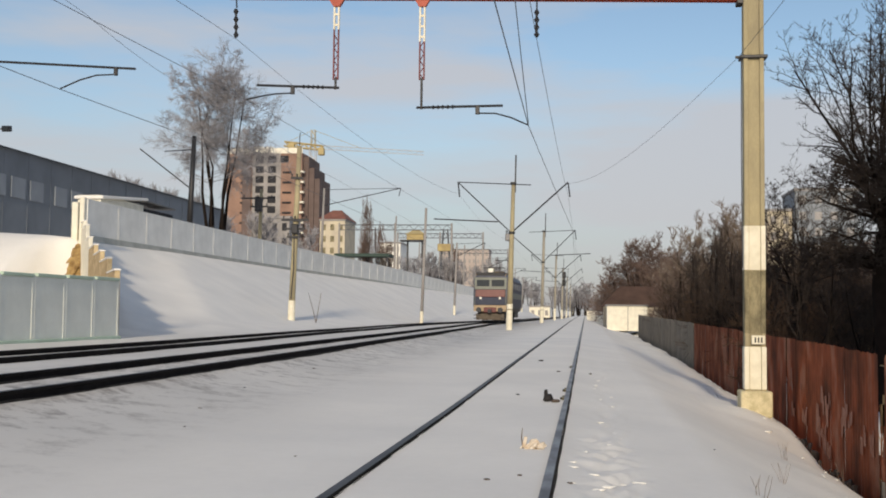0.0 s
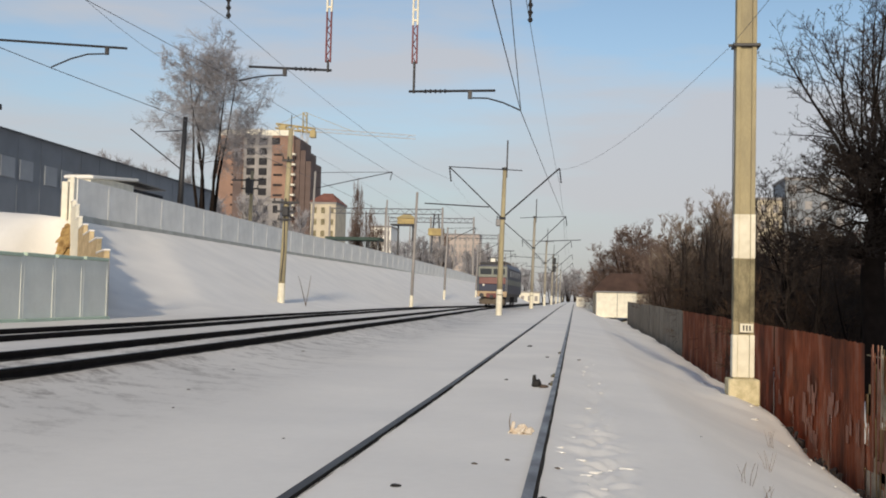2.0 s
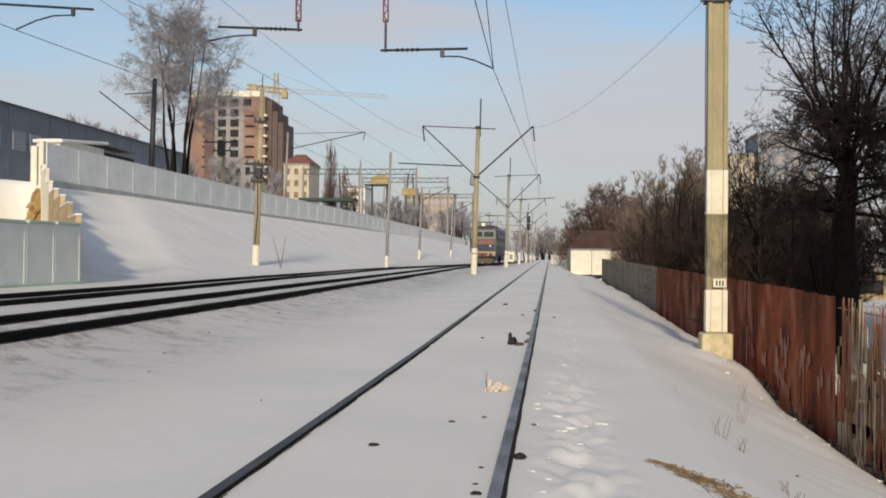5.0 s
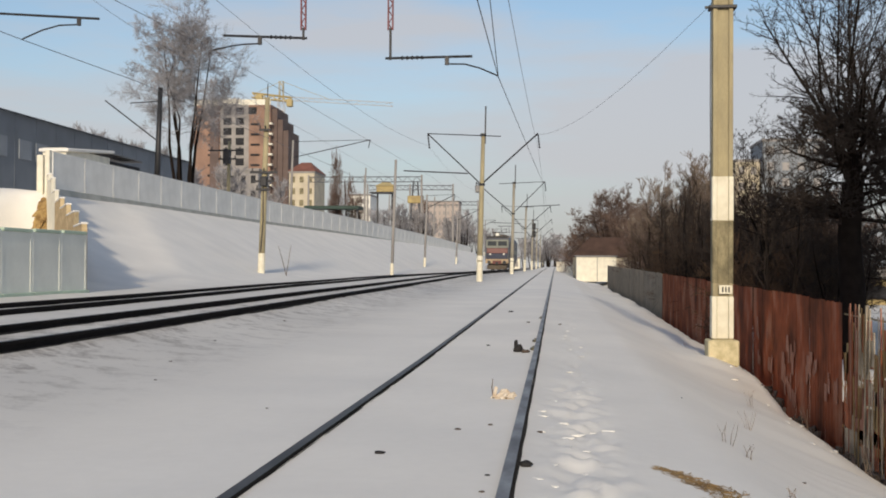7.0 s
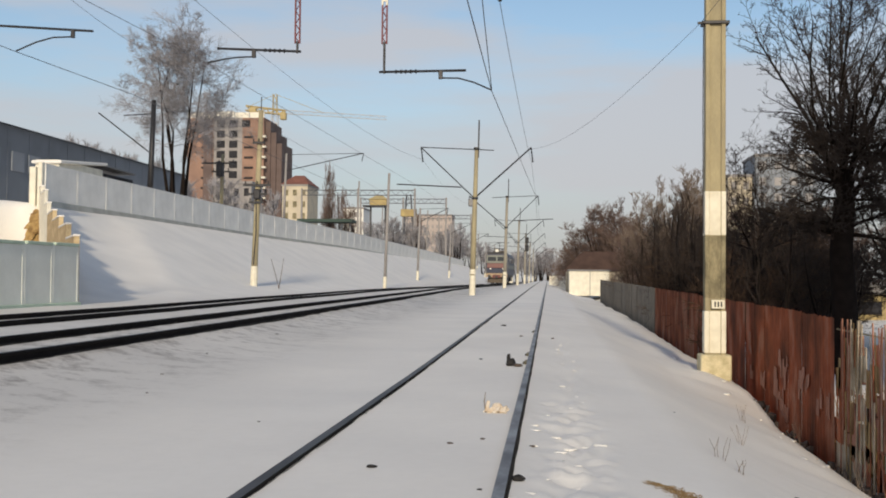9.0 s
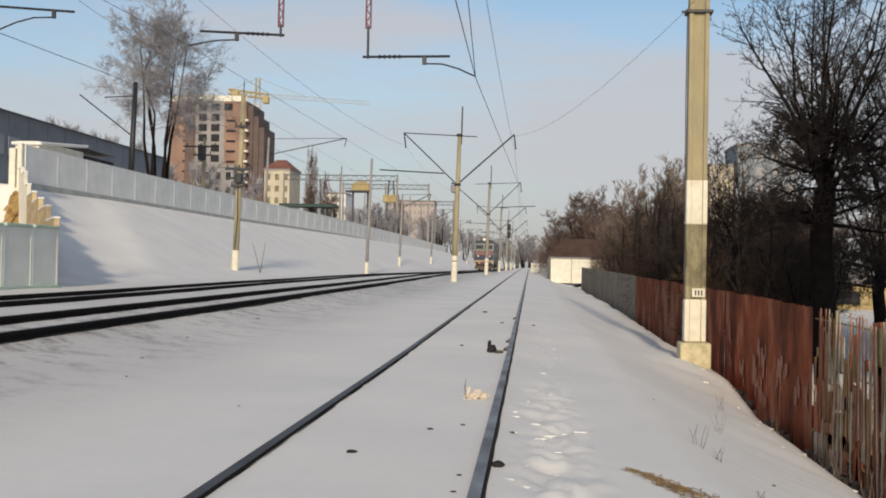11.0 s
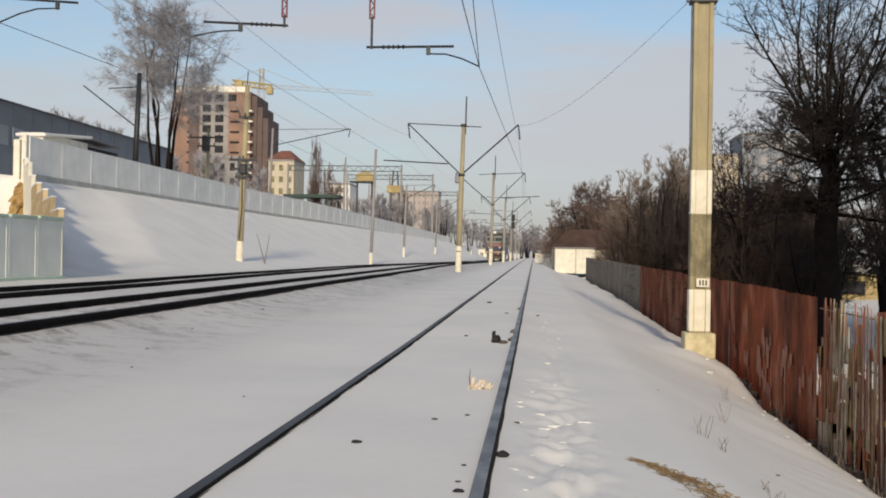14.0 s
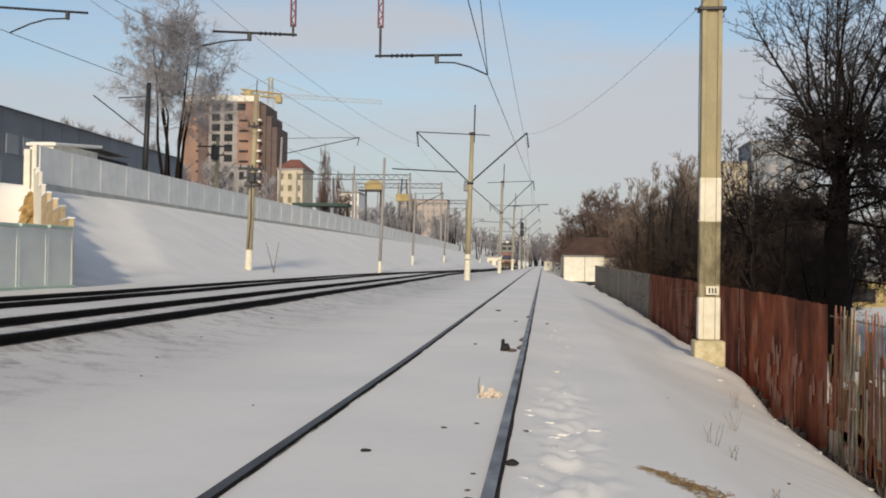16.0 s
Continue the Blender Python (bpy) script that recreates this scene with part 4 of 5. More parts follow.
def tower_crane():
    e = thing("tower_crane", pose(-78.6, 300, 8), "yellow tower crane with a long pale jib", "crane")

    def lattice(bm, a, b, w, n, r):
        a, b = Vector(a), Vector(b)
        ax = (b - a).normalized()
        s = ax.cross(Vector((0, 1, 0))).normalized() * w / 2
        q = Vector((0, w / 2, 0))
        for o in (s + q, s - q, -s + q, -s - q):
            tube(bm, [a + o, b + o], r, 4)
        for k in range(n):
            p0, p1 = a.lerp(b, k / n), a.lerp(b, (k + 1) / n)
            g = 1 if k % 2 else -1
            tube(bm, [p0 + s * g - q, p1 - s * g - q], r * 0.7, 3)
            tube(bm, [p0 + s * g + q, p1 - s * g + q], r * 0.7, 3)

    bm = bmesh.new()
    lattice(bm, (0, 0, 0), (0, 0, 40.5), 1.7, 24, 0.10)
    part("tower", bm, PALE_STEEL, e, "pale lattice tower")
    bm = bmesh.new()
    lattice(bm, (2, 0, 40.9), (32.5, 0, 38.9), 1.0, 22, 0.05)
    part("jib", bm, PALE_STEEL, e, "pale lattice jib")
    bm = bmesh.new()
    lattice(bm, (3.0, 0, 40.6), (-8.5, 0, 42.0), 1.3, 8, 0.2)
    part("counter_jib", bm, CRANE_YELLOW, e)
    bm = bmesh.new()
    box(bm, (1.8, 1.6, 1.9), (-6.4, 0, 41.2), bevel=0.1)
    part("counterweight", bm, CRANE_YELLOW, e)
    bm = bmesh.new()
    box(bm, (1.7, 1.8, 2.2), (2.6, -0.4, 39.6), bevel=0.2)
    part("cab", bm, CRANE_YELLOW, e)
    bm = bmesh.new()
    lattice(bm, (0, 0, 40.5), (0, 0, 46), 1.1, 3, 0.10)
    tube(bm, [(0, 0, 46), (14, 0, 40.6)], 0.06, 4)
    tube(bm, [(0, 0, 46), (-7.5, 0, 42.6)], 0.06, 4)
    part("apex", bm, CRANE_YELLOW, e)


tower_crane()


def house_block(x0, x1, y, zt, label, mat, cols, floor=2.9, depth=12, window=DARK_HOLE):
    zb = ground((x0 + x1) / 2, y) - 0.5
    e = thing("apartment_block", pose((x0 + x1) / 2, y, zb), label, "building", "distant apartment blocks")
    w, h = x1 - x0, zt - zb
    bm = bmesh.new()
    box(bm, (w, depth, h), (0, depth / 2, h / 2), bevel=0.03)
    part("wall", bm, mat, e)
    bm = bmesh.new()
    box(bm, (w + 0.4, depth + 0.4, 0.5), (0, depth / 2, h + 0.25), bevel=0.05)
    part("roof", bm, GREY_CONCRETE, e)
    n = int(h / floor)
    for i in range(n):
        for k in range(cols):
            bm = bmesh.new()
            box(bm, (w / cols * 0.45, 0.2, floor * 0.5), (-w / 2 + w * (k + 0.5) / cols, -0.02, h - (i + 0.55) * floor), bevel=0.02)
            part("window", bm, window, e)
    return e


RED_ROOFED = house_block(-66.0, -59.6, 260, 24.0, "small cream apartment block with a red hipped roof", HOUSE_CREAM, 3, window=STAINED)
bm = bmesh.new()
cone = [bm.verts.new(p) for p in ((-3.6, -0.4, 0), (3.6, -0.4, 0), (3.6, 12.4, 0), (-3.6, 12.4, 0), (-1.2, 5, 2.6), (1.2, 5, 2.6))]
for f in ((0, 1, 5, 4), (1, 2, 5), (2, 3, 4, 5), (3, 0, 4), (3, 2, 1, 0)):
    bm.faces.new([cone[k] for k in f])
hip = part("hipped_roof", bm, ROOF_RED, RED_ROOFED, "faded red hipped roof")
hip.location = (0, 0, 24.5 - RED_ROOFED.location.z)
house_block(-62.7, -56.8, 200, 19.2, "low beige plastered house before the brick tower", GREY_CONCRETE, 3, depth=8, window=DARK_HOLE)
house_block(-58.5, -52.5, 300, 21.0, "pale grey distant apartment block", PANEL_GREY, 4, window=GREY_CONCRETE)
house_block(-58, -39, 430, 27.0, "long dusty-rose distant apartment block", DUSTY_ROSE, 11, window=GREY_CONCRETE)
house_block(32.6, 37.0, 200, 20.5, "cream distant block behind the trees", HOUSE_CREAM, 2, window=GREY_CONCRETE)
house_block(37.1, 48.0, 198, 24.0, "grey distant tower block behind the trees", WAREHOUSE, 4, window=GREY_CONCRETE)
house_block(14.5, 24.0, 60, 0.7, "low yellow wall-like garage behind the fence", YELLOW_WALL, 2, floor=1.4, depth=5)
house_block(-17.8, -11.3, 340, 3.6, "low cream trackside building far along the line", CREAM, 3, floor=3.2, depth=6, window=GREY_CONCRETE)


def signal_cabin():
    e = thing("signal_cabin", pose(-32, 200, 5.2), "small yellow cabin on dark steel legs behind the bank fence", "cabin")
    bm = bmesh.new()
    box(bm, (3.2, 3, 1.1), (0, 0, 10.4), bevel=0.06)
    part("cabin_body", bm, YELLOW_WALL, e)
    bm = bmesh.new()
    eave = [bm.verts.new((x, yy, 10.95)) for x, yy in ((-1.9, -1.7), (1.9, -1.7), (1.9, 1.7), (-1.9, 1.7))]
    top = [bm.verts.new((x, 0, 11.75)) for x in (-0.7, 0.7)]
    for f in ((eave[0], eave[1], top[1], top[0]), (eave[1], eave[2], top[1]), (eave[2], eave[3], top[0], top[1]), (eave[3], eave[0], top[0]), eave[::-1]):
        bm.faces.new(f)
    part("roof", bm, CRANE_YELLOW, e, "frosted yellow hipped roof")
    bm = bmesh.new()
    box(bm, (4.6, 3.4, 0.25), (-0.6, 0, 9.75), bevel=0.03)
    part("platform", bm, DARK_METAL, e)
    for s in (-1.6, 1.2):
        bm = bmesh.new()
        box(bm, (0.3, 0.3, 9.8), (s, 0, 4.8))
        part("leg", bm, DARK_METAL, e)


signal_cabin()


def gantry(x0, x1, y, z):
    e = thing("cable_gantry", pose(0, 0, 0), "grey steel lattice gantry over the yard behind the bank", "gantry", "yard gantries")
    for x in (x0, (x0 + x1) / 2, x1):
        zb = ground(x, y) - 0.2
        bm = bmesh.new()
        tube(bm, [(x, y, zb), (x, y, z + 1.5)], [0.3, 0.2], 8)
        part("column", bm, GREY_CONCRETE, e)
    bm = bmesh.new()
    tube(bm, [(x0, y, z), (x1, y, z)], 0.10, 4)
    tube(bm, [(x0, y, z + 1.1), (x1, y, z + 1.1)], 0.10, 4)
    n = 24
    for k in range(n):
        a, b = x0 + (x1 - x0) * k / n, x0 + (x1 - x0) * (k + 1) / n
        tube(bm, [(a, y, z + (1.1 if k % 2 else 0)), (b, y, z + (0 if k % 2 else 1.1))], 0.06, 3)
    part("truss", bm, GREY_METAL, e)


gantry(-54, -29, 230, 19.4)
gantry(-48, -26, 270, 20.5)
gantry(-44, -24, 330, 20.0)


def lattice_mast(x, y, h, w, label):
    e = thing("lattice_mast", pose(x, y, ground(x, y) - 0.2), label, "mast", "yard masts")
    bm = bmesh.new()
    for sx in (-1, 1):
        for sy in (-1, 1):
            tube(bm, [(sx * w, sy * w, 0), (sx * w * 0.3, sy * w * 0.3, h)], 0.10, 4)
    n = 10
    for k in range(n):
        u, v = k / n, (k + 1) / n
        wa, wb = w * (1 - 0.7 * u), w * (1 - 0.7 * v)
        g = 1 if k % 2 else -1
        tube(bm, [(g * wa, -wa, h * u), (-g * wb, -wb, h * v)], 0.07, 3)
        tube(bm, [(-wa, g * wa, h * u), (-wb, -g * wb, h * v)], 0.07, 3)
    part("frame", bm, GREY_METAL, e)
    bm = bmesh.new()
    box(bm, (w * 2.2, w * 1.2, 1.6), (0, 0, h * 0.72), bevel=0.1)
    part("platform_box", bm, YELLOW_WALL, e)


lattice_mast(-30.6, 232, 14.5, 1.5, "grey lattice mast with a yellow platform in the yard")
for x, y, h in ((-36.3, 200, 14.0), (-33.0, 262, 13), (-27.6, 240, 11.5), (-26.2, 290, 12), (-39.5, 250, 12.5), (-22.0, 330, 11), (-20.5, 400, 11)):
    plain_mast(x, y, h, "thin grey mast in the yard behind the bank", 0.2)


def yard_roof():
    e = thing("platform_canopy", pose(-42, 200, 5.2), "dark green canopy roof behind the bank fence", "canopy")
    bm = bmesh.new()
    box(bm, (10.5, 5, 0.6), (0, 0, 6.9), bevel=0.05)
    part("roof", bm, GREEN_ROOF, e)
    for s in (-4.5, 0, 4.5):
        bm = bmesh.new()
        box(bm, (0.3, 0.3, 6.8), (s, 0, 3.3))
        part("post", bm, GREY_METAL, e)


yard_roof()


def signal(x, y, h, label):
    e = thing("railway_signal", pose(x, y, ground(x, y) - 0.1), label, "signal", "railway signals")
    bm = bmesh.new()
    tube(bm, [(0, 0, 0), (0, 0, h)], 0.10, 8)
    part("post", bm, GREY_METAL, e)
    for k in range(2):
        bm = bmesh.new()
        box(bm, (0.62, 0.12, 1.15), (0, -0.15, h - 0.5 - 1.25 * k), bevel=0.12)
        hd = part("signal_head", bm, DARK_METAL, e, "black oval signal head")
        for j in range(2):
            bm = bmesh.new()
            tube(bm, [(0, -0.22, h - 0.25 - 1.25 * k - 0.5 * j), (0, -0.30, h - 0.25 - 1.25 * k - 0.5 * j)], 0.13, 10)
            part("lens", bm, GLASS_DARK, hd)


signal(-3.65, 180, 7.9, "two-headed black railway signal on a grey post")
signal(3.1, 182, 4.0, "small dark railway signal beside the siding")


# ---- trackside sheds ----
def shed(x0, x1, y, z0, z1, label):
    e = thing("trackside_shed", pose((x0 + x1) / 2, y, z0), label, "shed", "trackside sheds")
    w, h = x1 - x0, z1 - z0
    bm = bmesh.new()
    box(bm, (w, 5, h), (0, 2.5, h / 2), bevel=0.02)
    part("wall", bm, CREAM, e)
    bm = bmesh.new()
    box(bm, (w + 0.3, 5.4, 0.14), (0, 2.5, h + 0.07), bevel=0.02)
    part("roof", bm, GREY_METAL, e)
    bm = bmesh.new()
    box(bm, (0.06, 0.04, h * 0.95), (0.1, -0.02, h / 2))
    part("door_seam", bm, GREY_METAL, e)


shed(2.2, 6.4, 115, -0.35, 2.3, "cream-painted metal shed with a flat roof")
shed(0.1, 2.4, 150, -0.3, 1.9, "small cream shed farther along the track")


def brown_roof_house():
    e = thing("outbuilding", pose(5.2, 121, -0.4), "low outbuilding with a dark brown roof behind the shed", "building")
    bm = bmesh.new()
    box(bm, (6.4, 5, 2.7), (0, 2.5, 1.35), bevel=0.03)
    part("wall", bm, HOUSE_CREAM, e)
    bm = bmesh.new()
    eave = [bm.verts.new((x, yy, 2.7)) for x, yy in ((-3.5, -0.3), (3.5, -0.3), (3.5, 5.3), (-3.5, 5.3))]
    top = [bm.verts.new((x, 2.5, 5.0)) for x in (-1.4, 3.3)]
    for f in ((eave[0], eave[1], top[1], top[0]), (eave[1], eave[2], top[1]), (eave[2], eave[3], top[0], top[1]), (eave[3], eave[0], top[0]), eave[::-1]):
        bm.faces.new(f)
    part("roof", bm, ROOF_BROWN, e, "dark brown sheet roof")


brown_roof_house()


# ---- locomotive ----
LOCO_BLUE = material("loco_blue", (0.022, 0.030, 0.066), 0.45, 0, 0.2, 2, 30, 0.05)
LOCO_RED = material("loco_red", (0.15, 0.042, 0.040), 0.45, 0, 0.2, 2, 30, 0.05)
LOCO_GREY = material("loco_grey", (0.19, 0.205, 0.18), 0.5, 0, 0.2, 2, 30, 0.05)
LOCO_CREAM = material("loco_cream", (0.46, 0.34, 0.22), 0.6, 0, 0.2, 2, 30, 0.05)
DUSTY = material("dusty_steel", (0.16, 0.13, 0.10), 0.8, 0, 0.3, 3, 30, 0.1)
HAZEL = material("hazel_twig", (0.21, 0.16, 0.125), 0.95, 0, 0.3, 0.6, 10, 0, island=0.3)
LAMP_GLASS = material("lamp_glass", (0.85, 0.82, 0.75), 0.2, 0, 0.05, 2, 30, 0)


def locomotive():
    e = thing("locomotive", pose(0, 0, 0), "blue electric locomotive with a red-banded cab front", "locomotive")
    w, L = 3.0, 17.0
    # body with a chamfered roof, front face at y = 0 towards the viewer
    prof = [(-w / 2, 1.25), (w / 2, 1.25), (w / 2, 3.7), (w / 2 - 0.35, 4.15), (-w / 2 + 0.35, 4.15), (-w / 2, 3.7)]
    bm = bmesh.new()
    a = [bm.verts.new((x, 0.0 if z < 2.6 else 0.28, z)) for x, z in prof]
    b = [bm.verts.new((x, L, z)) for x, z in prof]
    bm.faces.new(a[::-1])
    bm.faces.new(b)
    for k in range(len(prof)):
        bm.faces.new((a[k], a[(k + 1) % 6], b[(k + 1) % 6], b[k]))
    bmesh.ops.triangulate(bm, faces=[f for f in bm.faces if len(f.verts) == 6])
    bmesh.ops.recalc_face_normals(bm, faces=bm.faces)
    part("body", bm, LOCO_BLUE, e)

    def add(name, size, at, mat, label="", rot=(0, 0, 0), parent=None, bevel=0.02):
        bm = bmesh.new()
        box(bm, size, at, rot, bevel)
        return part(name, bm, mat, parent or e, label)

    add("front_panel", (2.62, 0.10, 0.62), (0, 0.03, 2.46), LOCO_RED, "red panel under the windscreen", (-6, 0, 0))
    add("lower_panel", (2.7, 0.08, 0.66), (0, -0.03, 1.80), LOCO_BLUE, "dark blue lower cab front")
    surround = add("window_surround", (2.85, 0.10, 1.02), (0, 0.20, 3.30), LOCO_GREY, "pale grey windscreen surround", (-6, 0, 0))
    for s in (-1, 1):
        add("windscreen", (1.12, 0.06, 0.54), (s * 0.66, 0.13, 3.33), GLASS_DARK, "dark windscreen pane", (-6, 0, 0), surround)
        add("buffer_lamp", (0.20, 0.08, 0.18), (s * 0.85, -0.09, 2.05), LAMP_GLASS, "small round marker lamp")
        bm = bmesh.new()
        tube(bm, [(s * 0.95, -0.15, 1.05), (s * 0.95, -0.62, 1.05)], 0.11, 10)
        tube(bm, [(s * 0.95, -0.62, 1.05), (s * 0.95, -0.68, 1.05)], 0.23, 12)
        part("buffer", bm, DARK_METAL, e)
        add("side_stripe", (0.04, L - 0.6, 0.5), (s * 1.505, L / 2, 2.35), LOCO_GREY, "pale stripe along the side")
        for k in range(5):
            add("side_window", (0.05, 1.0, 0.6), (s * 1.505, 3.2 + k * 2.6, 3.2), GLASS_DARK)
    add("roof_brow", (2.6, 0.9, 0.24), (0, 0.65, 4.10), DARK_METAL, "dark sooty roof brow", bevel=0.06)
    add("headlamp_box", (0.62, 0.4, 0.42), (0, 0.5, 4.42), LOCO_GREY, bevel=0.06)
    add("headlamp", (0.44, 0.06, 0.34), (0, 0.28, 4.42), LAMP_GLASS, "pale round headlamp", bevel=0.05)
    beam = add("buffer_beam", (2.9, 0.22, 0.52), (0, -0.06, 1.19), LOCO_CREAM, "cream buffer beam")
    add("beam_centre", (1.1, 0.10, 0.42), (0, -0.2, 1.06), LOCO_RED, "red coupler mount", parent=beam)
    add("coupler", (0.32, 0.55, 0.30), (0, -0.4, 0.95), DARK_METAL)
    add("plough", (2.5, 0.12, 0.55), (0, 0.05, 0.48), DUSTY, "dusty plough plate", (18, 0, 0))
    for yb in (3.6, 13.2):
        bg = add("bogie", (2.5, 4.6, 0.7), (0, yb, 0.75), DARK_METAL)
        for dy in (-1.5, 1.5):
            for s in (-1, 1):
                bm = bmesh.new()
                tube(bm, [(s * 0.74, yb + dy, 0.62), (s * 0.88, yb + dy, 0.62)], 0.62, 20)
                part("wheel", bm, DARK_METAL, bg)
    add("underframe", (2.7, L - 0.4, 0.3), (0, L / 2, 1.12), DARK_METAL)
    for k, yb in enumerate((3.4, 13.6)):
        bm = bmesh.new()
        h = 0.35 if k == 0 else 1.5
        for s in (-0.6, 0.6):
            tube(bm, [(s, yb - 0.8, 4.35), (s * 0.9, yb + 0.6, 4.35 + h * 0.5), (s * 0.9, yb - 0.2, 4.4 + h)], 0.03, 5)
        tube(bm, [(-0.95, yb - 0.2, 4.4 + h), (0.95, yb - 0.2, 4.4 + h)], 0.04, 5)
        for s in (-0.6, 0.6):
            box(bm, (0.12, 0.12, 0.3), (s, yb - 0.8, 4.25))
            box(bm, (0.12, 0.12, 0.3), (s, yb + 0.8, 4.25))
        part("pantograph", bm, DARK_METAL, e, "dark folding pantograph")
    # roof gear, then the true height
    for yb in (5.5, 8.5, 11.5):
        add("roof_box", (1.5, 1.8, 0.4), (0, yb, 4.3), DUSTY, bevel=0.05)
    for s in (-1, 1):
        add("roof_corner", (0.55, 0.6, 0.22), (s * 1.05, 0.55, 4.05), LOCO_CREAM, "pale roof corner", bevel=0.06)
        add("front_handrail", (0.05, 0.06, 1.2), (s * 1.36, -0.08, 2.0), LOCO_GREY)
        for dy in (0.35, 0.6):
            add("cab_step", (0.5, 0.3, 0.06), (s * 1.2, 0.1, dy), DARK_METAL, bevel=0.01)
    for o in e.children_recursive:
        o.data.transform(Matrix.Diagonal((1, 1, 1.04, 1)))
    return e


LOCO = locomotive()


# ---- bare trees ----
def grow(out, p, d, length, r, level, rnd, spread, up, kids, thin, wob=0.13, ratio=(0.42, 0.68)):
    """One branch with its side branches; the last level is twigs."""
    n = 4 if level > 0 else 3
    pts, rad = [p], [r]
    q, dd = p.copy(), d.copy()
    for k in range(n):
        dd = (dd + Vector((rnd.gauss(0, wob), rnd.gauss(0, wob), rnd.gauss(0, wob * 0.6) + up * 0.10))).normalized()
        q = q + dd * length / n
        pts.append(q.copy())
        rad.append(max(r * (1 - 0.72 * (k + 1) / n), thin * 0.5))
    if level == 0:
        out.append(([pts[0], pts[2], pts[3]], [rad[0], rad[2], rad[3]], 3))
        return
    out.append((pts, rad, 5 if level > 1 else 3))
    for k in range(kids[level]):
        u = rnd.uniform(0.22, 1.0)
        i = min(int(u * n), n - 1)
        s = pts[i].lerp(pts[i + 1], u * n - i)
        ax = (pts[i + 1] - pts[i]).normalized()
        side = ax.cross(Vector((rnd.gauss(0, 1), rnd.gauss(0, 1), rnd.gauss(0, 1)))).normalized()
        nd = (ax * math.cos(spread) + side * math.sin(spread) * rnd.uniform(0.7, 1.2) + Vector((0, 0, up * 0.25))).normalized()
        grow(out, s, nd, length * rnd.uniform(*ratio), max(r * (1 - 0.7 * u) * 0.55, thin), level - 1, rnd, spread, up, kids, thin, wob, ratio)


def branches_mesh(name, branches, mat, parent):
    """All branches of a crown as one mesh."""
    verts, faces = [], []
    for pts, rad, sides in branches:
        base = len(verts)
        for i, p in enumerate(pts):
            d = (pts[min(i + 1, len(pts) - 1)] - pts[max(i - 1, 0)]).normalized()
            a = d.cross(Vector((0, 0, 1)) if abs(d.z) < 0.9 else Vector((0, 1, 0))).normalized()
            b = a.cross(d)
            for k in range(sides):
                w = 2 * math.pi * k / sides
                verts.append(p + rad[i] * (math.cos(w) * a + math.sin(w) * b))
        for i in range(len(pts) - 1):
            for k in range(sides):
                k2 = (k + 1) % sides
                faces.append((base + i * sides + k, base + i * sides + k2, base + (i + 1) * sides + k2, base + (i + 1) * sides + k))
    me = bpy.data.meshes.new(name)
    me.from_pydata(verts, [], faces)
    me.materials.append(mat)
    ob = new(name, me)
    ob.parent = parent
    return ob


def tree(x, y, height, label, seed, stems=1, levels=3, kids=(0, 5, 6, 6), spread=0.75, up=0.5, r=0.25, mats=(BARK, TWIG), name="bare_tree", z=None, trunk=0.45, group="", thin=0.008, reach=(0.20, 0.34), limbs=20, lean=(0.05, 0.22), taper=0.75, wob=0.13, ratio=(0.42, 0.68)):
    rnd = random.Random(seed)
    e = thing(name, pose(x, y, (ground(x, y) if z is None else z) - 0.1), label, "tree", group)
    out = []
    trunk_bm = bmesh.new()
    for s in range(stems):
        a = 6.283 * (s + rnd.uniform(0, 0.6)) / stems
        ln = 0.0 if stems == 1 else rnd.uniform(*lean)
        d = Vector((math.cos(a) * ln, math.sin(a) * ln, 1)).normalized()
        p = Vector((math.cos(a) * 0.4 * (stems > 1), math.sin(a) * 0.4 * (stems > 1), 0))
        H = height * rnd.uniform(0.85, 1.0)
        pts = [p + d * H * u + Vector((rnd.gauss(0, 0.02) * H * u, rnd.gauss(0, 0.02) * H * u, 0)) for u in (0, 0.2, 0.4, 0.6, 0.8, 0.97)]
        rr = r / math.sqrt(stems) * 1.2 if stems > 1 else r
        tube(trunk_bm, pts, [rr * 1.2, rr, rr * 0.8, rr * 0.55, rr * 0.3, rr * 0.08], 8, cap=False)
        m = limbs if stems == 1 else max(3, limbs // stems)
        for k in range(m):
            u = trunk + (0.97 - trunk) * (k + rnd.random()) / m
            i = min(int(u * 5), 4)
            s0 = pts[i].lerp(pts[i + 1], min(1, u * 5 - i))
            az = rnd.uniform(0, 6.28)
            sp = spread * (1.25 - 0.7 * (u - trunk) / (1 - trunk))
            nd = Vector((math.cos(az) * math.sin(sp), math.sin(az) * math.sin(sp), math.cos(sp))).normalized()
            grow(out, s0, nd, H * rnd.uniform(*reach) * (1.25 - taper * u), rr * 0.38 * (1.1 - u), levels - 1, rnd, spread * 0.8, up, kids, thin, wob, ratio)
    part("trunk", trunk_bm, mats[0], e, smooth=True)
    branches_mesh("crown", out, mats[1], e)
    return e


tree(-34.0, 95, 17.4, "tall bare tree with frosted upper twigs behind the bank fence", 11, stems=7, levels=4, kids=(0, 8, 8, 6), spread=0.98, up=0.2, r=0.36, mats=(BARK, FROST_HAZE_TWIG), trunk=0.47, thin=0.0135, reach=(0.18, 0.29), limbs=56, lean=(0.04, 0.19), taper=0.4, wob=0.22, ratio=(0.40, 0.6))


